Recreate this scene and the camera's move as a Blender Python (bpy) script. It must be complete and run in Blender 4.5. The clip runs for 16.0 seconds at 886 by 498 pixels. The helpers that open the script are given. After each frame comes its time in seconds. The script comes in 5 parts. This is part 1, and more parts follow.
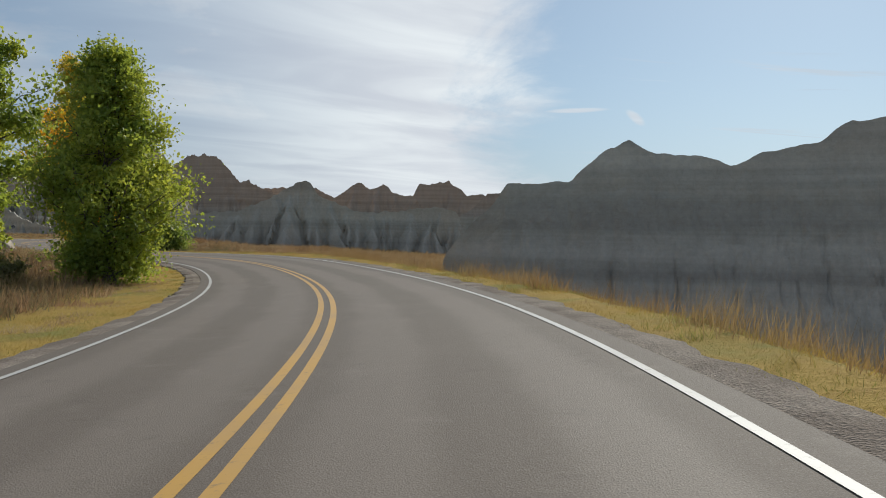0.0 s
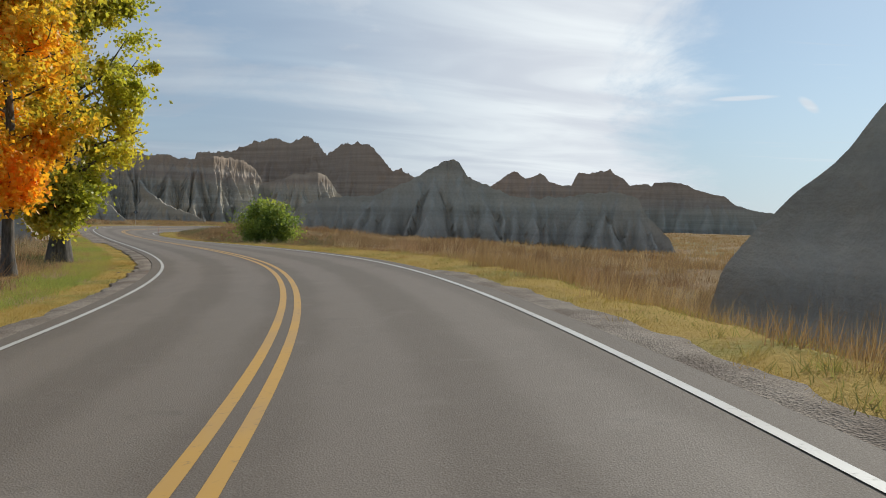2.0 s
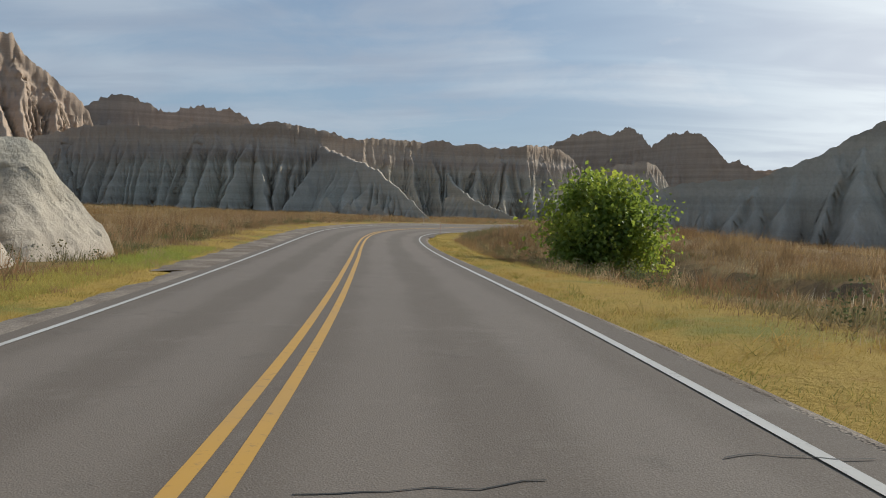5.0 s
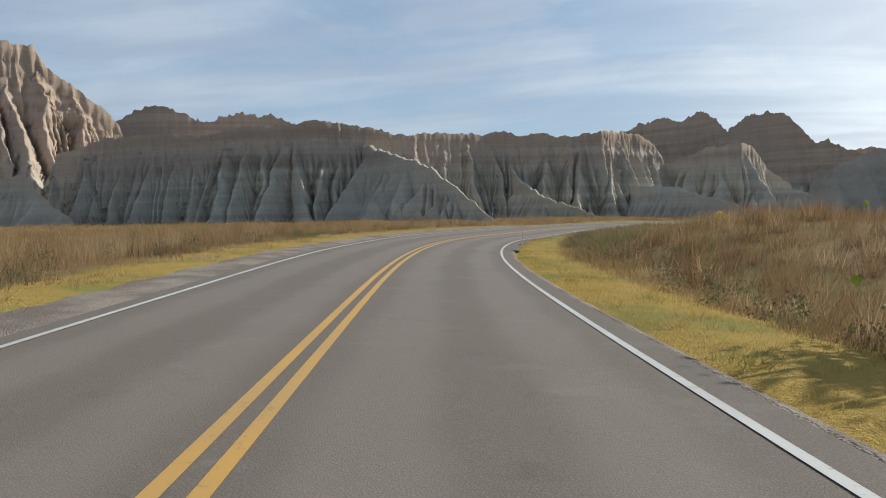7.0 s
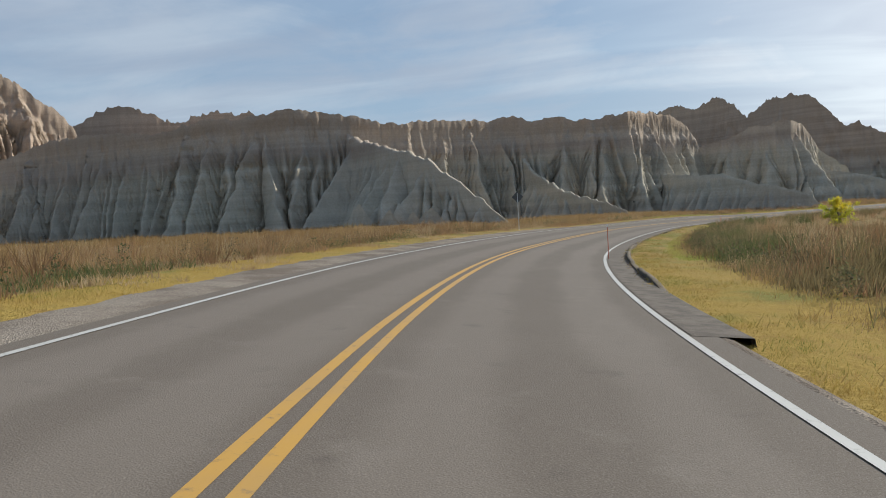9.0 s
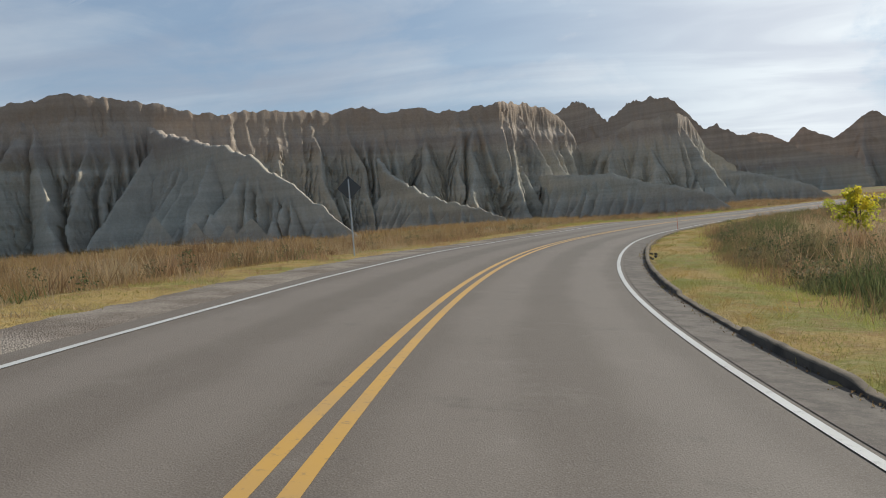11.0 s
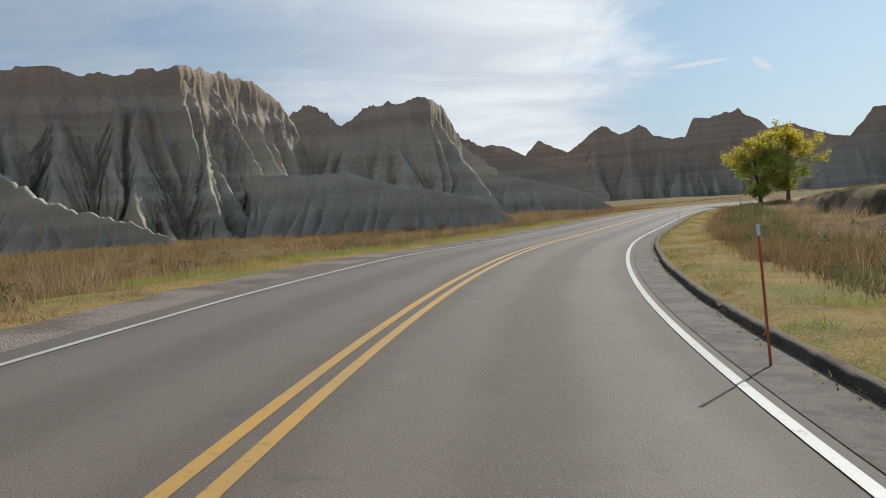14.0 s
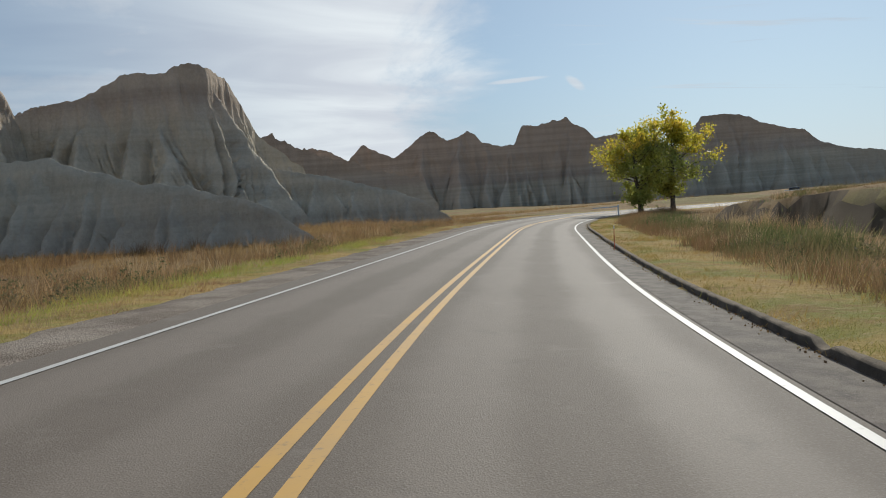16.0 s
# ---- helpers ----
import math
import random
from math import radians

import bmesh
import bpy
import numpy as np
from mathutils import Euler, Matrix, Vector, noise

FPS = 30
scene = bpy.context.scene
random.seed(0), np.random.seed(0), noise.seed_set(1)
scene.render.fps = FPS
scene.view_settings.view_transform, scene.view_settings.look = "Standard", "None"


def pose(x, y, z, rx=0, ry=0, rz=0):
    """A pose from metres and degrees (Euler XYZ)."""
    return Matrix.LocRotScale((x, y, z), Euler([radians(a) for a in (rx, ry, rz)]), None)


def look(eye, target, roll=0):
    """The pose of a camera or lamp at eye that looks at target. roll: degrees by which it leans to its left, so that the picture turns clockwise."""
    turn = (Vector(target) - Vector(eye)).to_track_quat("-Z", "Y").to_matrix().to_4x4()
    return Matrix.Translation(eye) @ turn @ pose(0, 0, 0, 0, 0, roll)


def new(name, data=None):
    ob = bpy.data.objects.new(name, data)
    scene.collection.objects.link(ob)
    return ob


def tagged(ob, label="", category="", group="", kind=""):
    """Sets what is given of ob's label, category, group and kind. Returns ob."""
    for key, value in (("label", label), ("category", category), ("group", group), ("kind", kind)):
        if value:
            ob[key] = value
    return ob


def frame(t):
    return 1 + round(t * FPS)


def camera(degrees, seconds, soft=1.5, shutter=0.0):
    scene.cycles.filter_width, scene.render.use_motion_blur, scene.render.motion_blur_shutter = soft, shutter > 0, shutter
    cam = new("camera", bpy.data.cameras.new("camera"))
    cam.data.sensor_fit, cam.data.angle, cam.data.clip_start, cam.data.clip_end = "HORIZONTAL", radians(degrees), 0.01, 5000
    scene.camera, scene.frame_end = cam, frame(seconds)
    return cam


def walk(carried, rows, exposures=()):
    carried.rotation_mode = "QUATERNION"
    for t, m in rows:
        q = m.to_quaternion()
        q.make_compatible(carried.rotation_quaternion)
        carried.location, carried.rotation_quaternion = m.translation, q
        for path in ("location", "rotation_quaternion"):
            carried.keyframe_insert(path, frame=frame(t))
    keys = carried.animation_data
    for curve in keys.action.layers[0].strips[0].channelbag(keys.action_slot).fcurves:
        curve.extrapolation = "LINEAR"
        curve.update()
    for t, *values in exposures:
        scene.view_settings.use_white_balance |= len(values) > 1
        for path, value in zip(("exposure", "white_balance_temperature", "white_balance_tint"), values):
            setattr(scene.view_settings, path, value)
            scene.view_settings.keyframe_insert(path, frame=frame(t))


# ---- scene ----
PATH = [
    (0.0, (1.354, 0.000, 1.447), (1.133, 9.997, 1.318), 0.67),
    (0.5, (0.933, 7.107, 1.442), (0.298, 17.086, 1.305), 0.81),
    (1.0, (0.098, 14.138, 1.405), (-0.913, 24.085, 1.231), 1.27),
    (1.5, (-1.095, 21.122, 1.356), (-2.630, 31.001, 1.109), 1.35),
    (2.0, (-2.682, 28.082, 1.323), (-4.741, 37.865, 1.061), 1.35),
    (2.5, (-4.682, 34.952, 1.318), (-7.355, 44.585, 1.050), 1.53),
    (3.0, (-7.079, 41.672, 1.346), (-10.352, 51.118, 1.084), 1.59),
    (3.5, (-9.885, 48.199, 1.361), (-13.808, 57.393, 1.084), 1.79),
    (4.0, (-13.087, 54.495, 1.340), (-17.625, 63.401, 1.022), 2.23),
    (4.5, (-16.695, 60.530, 1.280), (-21.778, 69.134, 0.924), 2.20),
    (5.0, (-20.590, 66.354, 1.224), (-26.109, 74.685, 0.845), 1.79),
    (5.5, (-24.666, 72.069, 1.178), (-30.486, 80.193, 0.791), 1.01),
    (6.0, (-28.903, 77.730, 1.135), (-34.893, 85.728, 0.754), 0.12),
    (6.5, (-33.283, 83.402, 1.093), (-39.354, 91.340, 0.729), -0.70),
    (7.0, (-37.782, 89.165, 1.056), (-43.897, 97.070, 0.720), -1.25),
    (7.5, (-42.401, 95.055, 1.033), (-48.543, 102.941, 0.736), -1.58),
    (8.0, (-47.130, 101.110, 1.038), (-53.304, 108.971, 0.749), -2.06),
    (8.5, (-51.900, 107.320, 1.068), (-58.086, 115.173, 0.778), -2.63),
    (9.0, (-56.618, 113.692, 1.097), (-62.764, 121.575, 0.798), -3.25),
    (9.5, (-61.184, 120.198, 1.129), (-67.178, 128.197, 0.827), -3.42),
    (10.0, (-65.434, 126.849, 1.155), (-71.121, 135.070, 0.865), -3.86),
    (10.5, (-69.261, 133.656, 1.167), (-74.454, 142.198, 0.919), -4.43),
    (11.0, (-72.692, 140.542, 1.148), (-77.424, 149.347, 0.879), -4.59),
    (11.5, (-75.767, 147.520, 1.105), (-80.074, 156.540, 0.827), -4.77),
    (12.0, (-78.501, 154.615, 1.088), (-82.342, 163.843, 0.799), -4.89),
    (12.5, (-80.829, 161.805, 1.121), (-84.167, 171.227, 0.816), -4.82),
    (13.0, (-82.725, 169.054, 1.189), (-85.492, 178.659, 0.885), -4.85),
    (13.5, (-84.190, 176.357, 1.255), (-86.367, 186.111, 0.909), -4.85),
    (14.0, (-85.231, 183.707, 1.275), (-86.996, 193.544, 0.932), -4.80),
    (14.5, (-85.952, 191.153, 1.287), (-87.313, 201.054, 0.929), -4.78),
    (15.0, (-86.314, 198.766, 1.315), (-87.087, 208.730, 0.959), -4.94),
    (15.5, (-86.281, 206.524, 1.336), (-86.418, 216.515, 0.943), -4.73),
    (16.0, (-85.912, 214.405, 1.332), (-85.590, 224.392, 0.932), -4.54),
]
cam = camera(56.5, 16.0, soft=1.0)
walk(cam, [(t, look(eye, target, roll)) for t, eye, target, roll in PATH],
     exposures=[(0.0, 0.10, 6200, 4), (2.5, 0.2, 6200, 4), (4.5, 0.18, 6150, 4), (7.0, 0.44, 6100, 4), (8.5, 0.40, 6100, 4), (12.5, 0.18, 6150, 4), (14.5, 0.17, 6150, 4), (16.0, 0.07, 6150, 4)])

# ---- light: a hazy sky with thin cloud, the sun ahead and to the right ----
SUN_AZ, SUN_EL = 25.0, 32.5   # degrees from +y towards +x, and above the horizon


class Nodes:
    """Short ways to wire a node tree."""

    def __init__(self, tree):
        self.t = tree
        tree.nodes.clear()

    def add(self, kind, inputs=None, **settings):
        n = self.t.nodes.new(kind)
        for k, v in settings.items():
            setattr(n, k, v)
        for k, v in (inputs or {}).items():
            if isinstance(v, bpy.types.NodeSocket):
                self.t.links.new(v, n.inputs[k])
            else:
                n.inputs[k].default_value = v
        return n

    def math(self, op, a, b=0.0, c=0.0, clamp=False):
        return self.add("ShaderNodeMath", {0: a, 1: b, 2: c}, operation=op, use_clamp=clamp).outputs[0]

    def step(self, v, lo, hi, out0=0.0, out1=1.0):
        return self.add("ShaderNodeMapRange", {0: v, 1: lo, 2: hi, 3: out0, 4: out1}, interpolation_type="SMOOTHSTEP").outputs[0]

    def noise(self, vec, scale, detail=4.0, rough=0.55, warp=0.0):
        return self.add("ShaderNodeTexNoise", {"Vector": vec, "Scale": scale, "Detail": detail, "Roughness": rough, "Distortion": warp}).outputs[0]

    def mapped(self, vec, scale=(1, 1, 1), rot=(0, 0, 0), loc=(0, 0, 0)):
        return self.add("ShaderNodeMapping", {"Vector": vec, "Scale": scale, "Rotation": rot, "Location": loc}).outputs[0]

    def mix(self, fac, a, b, blend="MIX"):
        n = self.add("ShaderNodeMix", data_type="RGBA", blend_type=blend)
        for i, v in ((0, fac), (6, a), (7, b)):
            if isinstance(v, bpy.types.NodeSocket):
                self.t.links.new(v, n.inputs[i])
            else:
                n.inputs[i].default_value = (*v, 1.0) if isinstance(v, tuple) and len(v) == 3 else v
        return n.outputs[2]

    def ramp(self, fac, stops, interp="LINEAR"):
        n = self.add("ShaderNodeValToRGB", {0: fac})
        n.color_ramp.interpolation = interp
        els = n.color_ramp.elements
        while len(els) < len(stops):
            els.new(0.5)
        for e, (p, c) in zip(els, stops):
            e.position, e.color = p, (*c, 1.0)
        return n.outputs[0]


def make_world():
    w = bpy.data.worlds.new("sky")
    scene.world = w
    w.use_nodes = True
    n = Nodes(w.node_tree)
    sky = n.add("ShaderNodeTexSky", sky_type="NISHITA", sun_disc=False, sun_elevation=radians(SUN_EL), sun_rotation=radians(SUN_AZ),
                air_density=1.0, dust_density=0.25, ozone_density=1.5)
    d = n.add("ShaderNodeTexCoord").outputs["Generated"]
    s = n.add("ShaderNodeSeparateXYZ", {0: d})
    x, y, z = s.outputs
    az = n.math("ARCTAN2", x, y)                       # to the right of +y, radians
    el = n.math("MAXIMUM", z, 0.03)
    flat = n.add("ShaderNodeCombineXYZ", {0: n.math("DIVIDE", x, n.math("ADD", el, 0.12)), 1: n.math("DIVIDE", y, n.math("ADD", el, 0.12))}).outputs[0]
    streak = n.noise(n.mapped(n.mapped(flat, rot=(0, 0, radians(-22))), (0.42, 1.3, 1)), 1.0, 4.0, 0.5, 0.8)
    billow = n.noise(n.mapped(flat, (0.8, 1.0, 1), (0, 0, radians(35)), (3.1, 1.7, 0)), 1.9, 8.0, 0.62, 0.5)
    # the broad sheet of cloud ends along a ragged edge right of +y
    elev = n.math("ARCSINE", z)
    dome = n.add("ShaderNodeCombineXYZ", {0: az, 1: elev}).outputs[0]
    feather = n.noise(n.mapped(dome, (5.0, 11.0, 1), (0, 0, radians(-28)), (0.7, 2.3, 0)), 1.0, 9.0, 0.62, 0.6)
    edge = n.math("ADD", n.math("ADD", az, n.math("MULTIPLY", n.math("SUBTRACT", feather, 0.5), 0.30)), n.math("MULTIPLY", n.math("ABSOLUTE", n.math("SUBTRACT", elev, 0.17)), -0.5))
    sheet = n.step(edge, 0.085, -0.02)
    body = n.step(n.math("ADD", n.math("MULTIPLY", streak, 0.45), n.math("ADD", n.math("MULTIPLY", billow, 0.2), n.math("MULTIPLY", feather, 0.35))), 0.34, 0.62)
    thin = n.step(az, -0.85, -0.06, 0.75, 1.0)          # thinner to the left, with blue between
    cover = n.math("MULTIPLY", sheet, n.math("MAXIMUM", n.math("MULTIPLY", body, 0.9), n.step(az, -0.6, -0.03, 0.2, 0.93)))
    cover = n.math("MULTIPLY", cover, thin)
    cover = n.math("MULTIPLY", cover, n.step(az, -2.0, -1.1, 0.2, 1.0))   # thinner behind
    wisp = n.math("MULTIPLY", n.step(n.noise(n.mapped(flat, (0.5, 3.2, 1), (0, 0, radians(12)), (7.3, 0.4, 0)), 1.3, 7.0, 0.6, 0.7), 0.60, 0.72), 0.55)
    cover = n.math("MAXIMUM", cover, wisp, clamp=True)
    # two small wisps in the clear part

    def wisp_at(a0, e0, wa, we, tilt):
        da, de = n.math("SUBTRACT", az, a0), n.math("SUBTRACT", elev, e0)
        de = n.math("ADD", de, n.math("ADD", n.math("MULTIPLY", da, tilt), n.math("MULTIPLY", n.math("SUBTRACT", feather, 0.5), 0.012)))
        r = n.math("ADD", n.math("POWER", n.math("DIVIDE", n.math("ABSOLUTE", da), wa), 2.0), n.math("POWER", n.math("DIVIDE", n.math("ABSOLUTE", de), we), 2.0))
        return n.math("MULTIPLY", n.step(r, 1.0, 0.0), 0.75)
    cover = n.math("MAXIMUM", cover, n.math("MAXIMUM", wisp_at(0.135, 0.152, 0.045, 0.0035, -0.02), wisp_at(0.205, 0.143, 0.013, 0.007, 0.55)), clamp=True)
    low = n.step(z, 0.0, 0.20, 0.8, 0.5)
    glow = n.math("POWER", n.step(n.math("ABSOLUTE", n.math("SUBTRACT", az, 0.0)), 0.80, 0.0), 1.5)
    shade = n.math("ADD", 0.80, n.math("MULTIPLY", n.step(n.noise(n.mapped(n.mapped(flat, rot=(0, 0, radians(-25))), (0.6, 1.6, 1), loc=(1.3, 5.2, 0)), 1.3, 4.5, 0.52, 0.8), 0.3, 0.7), 0.24))
    cloud = n.mix(glow, (5.8, 6.1, 6.8), (10.6, 10.5, 10.7))
    cloud = n.mix(1.0, cloud, n.add("ShaderNodeCombineColor", {0: shade, 1: shade, 2: n.math("ADD", n.math("MULTIPLY", shade, 0.8), 0.2)}).outputs[0], "MULTIPLY")
    haze = n.step(n.math("ABSOLUTE", n.math("SUBTRACT", az, radians(SUN_AZ))), 0.75, 0.0)      # paler towards the sun
    pale = n.mix(low, sky.outputs[0], n.mix(haze, (3.4, 4.3, 5.8), (6.8, 7.9, 9.3)))
    col = n.mix(cover, pale, cloud)
    bg = n.add("ShaderNodeBackground", {0: col, 1: 0.075})
    n.add("ShaderNodeOutputWorld", {0: bg.outputs[0]})


make_world()
sun = new("sun", bpy.data.lights.new("sun", "SUN"))
sun.data.energy, sun.data.angle, sun.data.color = 3.6, radians(0.8), (1.0, 0.91, 0.80)
_a, _e = radians(SUN_AZ), radians(SUN_EL)
sun.matrix_world = look(Vector((math.sin(_a) * math.cos(_e), math.cos(_a) * math.cos(_e), math.sin(_e))) * 50, (0, 0, 0))


# ---- materials ----
def material(name, build):
    m = bpy.data.materials.new(name)
    m.use_nodes = True
    n = Nodes(m.node_tree)
    col, rough, height, strength, dist, more = build(n)
    ins = {"Base Color": col, "Roughness": rough, **more}
    if height is not None:
        ins["Normal"] = n.add("ShaderNodeBump", {"Height": height, "Strength": strength, "Distance": dist}).outputs[0]
    b = n.add("ShaderNodeBsdfPrincipled", ins)
    n.add("ShaderNodeOutputMaterial", {0: b.outputs[0]})
    return m


def where(n):
    return n.add("ShaderNodeNewGeometry").outputs["Position"]


def badlands(tone, bands=1.0):
    def build(n):
        p = where(n)
        z = n.add("ShaderNodeSeparateXYZ", {0: p}).outputs[2]
        wob = n.noise(p, 0.05, 3.0)
        big = n.noise(p, 0.018, 2.0)
        zz = n.math("ADD", z, n.math("MULTIPLY", n.math("SUBTRACT", wob, 0.5), 3.0))
        base = n.ramp(n.math("DIVIDE", zz, 60.0), [(0.0, (0.44, 0.375, 0.30)), (0.08, (0.522, 0.474, 0.378)), (0.22, (0.517, 0.46, 0.365)), (0.27, (0.44, 0.36, 0.29)),
                                                   (0.31, (0.48, 0.395, 0.315)), (0.36, (0.50, 0.385, 0.29)), (0.60, (0.48, 0.365, 0.28)), (1.0, (0.52, 0.395, 0.295))])
        strata = n.noise(n.mapped(p, (0.02, 0.02, 1.0)), 0.55, 4.0, 0.6)
        fine = n.noise(n.mapped(p, (0.05, 0.05, 1.0)), 4.5, 3.0, 0.6)
        band = n.math("ADD", n.step(strata, 0.32, 0.68, 1 - 0.16 * bands, 1 + 0.11 * bands), n.step(fine, 0.3, 0.7, -0.012, 0.012))
        grain = n.noise(p, 2.5, 6.0, 0.7)
        stain = n.noise(n.mapped(p, (1, 1, 0.12)), 0.55, 4.0, 0.6)
        v = n.math("MULTIPLY", n.math("MULTIPLY", band, n.step(grain, 0.25, 0.75, 0.88, 1.10)), n.step(stain, 0.25, 0.7, 0.92, 1.05))
        v = n.math("MULTIPLY", v, tone)
        grey = n.add("ShaderNodeCombineColor", {0: v, 1: v, 2: v}).outputs[0]
        col = n.mix(1.0, base, grey, "MULTIPLY")
        col = n.mix(n.step(big, 0.4, 0.65, 0.0, 0.35), col, (0.42, 0.335, 0.265))
        rill = n.noise(n.mapped(p, (1, 1, 0.16)), 1.3, 6.0, 0.65)
        h = n.math("ADD", n.math("MULTIPLY", grain, 0.7), n.math("ADD", n.math("MULTIPLY", rill, 0.6), n.math("MULTIPLY", fine, 0.15)))
        return col, 0.95, h, 0.6, 0.32, {"Specular IOR Level": 0.1}
    return build


def asphalt(n):
    p = where(n)
    grain = n.noise(p, 60.0, 3.0, 0.7)
    speck = n.add("ShaderNodeTexVoronoi", {"Vector": p, "Scale": 70.0}).outputs["Distance"]
    patch = n.noise(p, 0.28, 4.0, 0.6)
    across = n.math("ABSOLUTE", n.add("ShaderNodeAttribute", attribute_name="across").outputs["Fac"])
    lane = n.math("ABSOLUTE", n.math("SUBTRACT", n.math("ABSOLUTE", n.math("SUBTRACT", across, 1.75)), 0.85))   # distance from a wheel path
    worn = n.math("ADD", n.step(lane, 0.75, 0.1), n.math("MULTIPLY", n.math("SUBTRACT", patch, 0.5), 1.6))
    c = n.mix(n.step(worn, 0.0, 1.0), (0.142, 0.116, 0.093), (0.177, 0.146, 0.118))
    c = n.mix(n.step(grain, 0.45, 0.75, 0.0, 0.5), c, (0.27, 0.23, 0.19))
    streak = n.noise(p, 0.9, 5.0, 0.7)
    c = n.mix(n.step(streak, 0.56, 0.72, 0.0, 0.28), c, (0.25, 0.215, 0.18))
    c = n.mix(n.step(n.noise(p, 1.7, 5.0, 0.7), 0.58, 0.75, 0.0, 0.35), c, (0.085, 0.07, 0.058))
    return c, n.step(worn, 0.0, 1.0, 0.76, 0.69), n.math("ADD", grain, speck), 0.5, 0.005, {"Specular IOR Level": 0.16}


def gutter(n):
    p = where(n)
    g = n.noise(p, 30.0, 5.0, 0.75)
    c = n.mix(n.step(n.noise(p, 2.6, 5.0, 0.7), 0.38, 0.62), (0.108, 0.09, 0.073), (0.17, 0.141, 0.115))
    c = n.mix(n.step(g, 0.55, 0.72, 0.0, 0.7), c, (0.27, 0.225, 0.185))
    c = n.mix(n.step(n.noise(p, 55.0, 3.0, 0.6), 0.6, 0.7, 0.0, 0.6), c, (0.05, 0.042, 0.036))
    return c, 0.85, g, 0.8, 0.012, {"Specular IOR Level": 0.2}


def gravel(n):
    p = where(n)
    st = n.add("ShaderNodeTexVoronoi", {"Vector": p, "Scale": 38.0})
    patch = n.noise(p, 0.7, 4.0)
    c = n.mix(n.step(patch, 0.35, 0.65), (0.18, 0.144, 0.115), (0.285, 0.24, 0.195))
    c = n.mix(0.22, c, n.add("ShaderNodeSeparateColor", {0: st.outputs["Color"]}).outputs[0], "OVERLAY")
    return c, 0.95, st.outputs["Distance"], 0.7, 0.03, {"Specular IOR Level": 0.1}


def kerb_stuff(n):
    p = where(n)
    g = n.noise(p, 18.0, 6.0, 0.75)
    big = n.noise(p, 1.6, 4.0, 0.6)
    up = n.add("ShaderNodeSeparateXYZ", {0: n.add("ShaderNodeNewGeometry").outputs["True Normal"]}).outputs[2]
    c = n.mix(n.step(big, 0.35, 0.65), (0.07, 0.058, 0.048), (0.12, 0.10, 0.08))
    pale_top = n.math("MULTIPLY", n.step(up, 0.5, 0.9), n.step(big, 0.3, 0.6, 0.5, 1.0))      # paler tan on upward faces, unevenly
    c = n.mix(pale_top, c, (0.23, 0.185, 0.135))
    return n.mix(n.step(g, 0.5, 0.78, 0.0, 0.6), c, (0.06, 0.05, 0.042)), 0.95, g, 0.7, 0.02, {"Specular IOR Level": 0.1}


def paint(rgb, worn):
    def build(n):
        p = where(n)
        wear = n.noise(p, 9.0, 6.0, 0.7)
        c = n.mix(n.step(wear, 0.55, 0.78, 0.0, worn), rgb, (0.09, 0.08, 0.07))
        c = n.mix(n.step(n.noise(p, 0.6, 3.0), 0.35, 0.7, 0.0, 0.25), c, (0.25, 0.2, 0.15))
        return c, 0.6, wear, 0.2, 0.003, {}
    return build


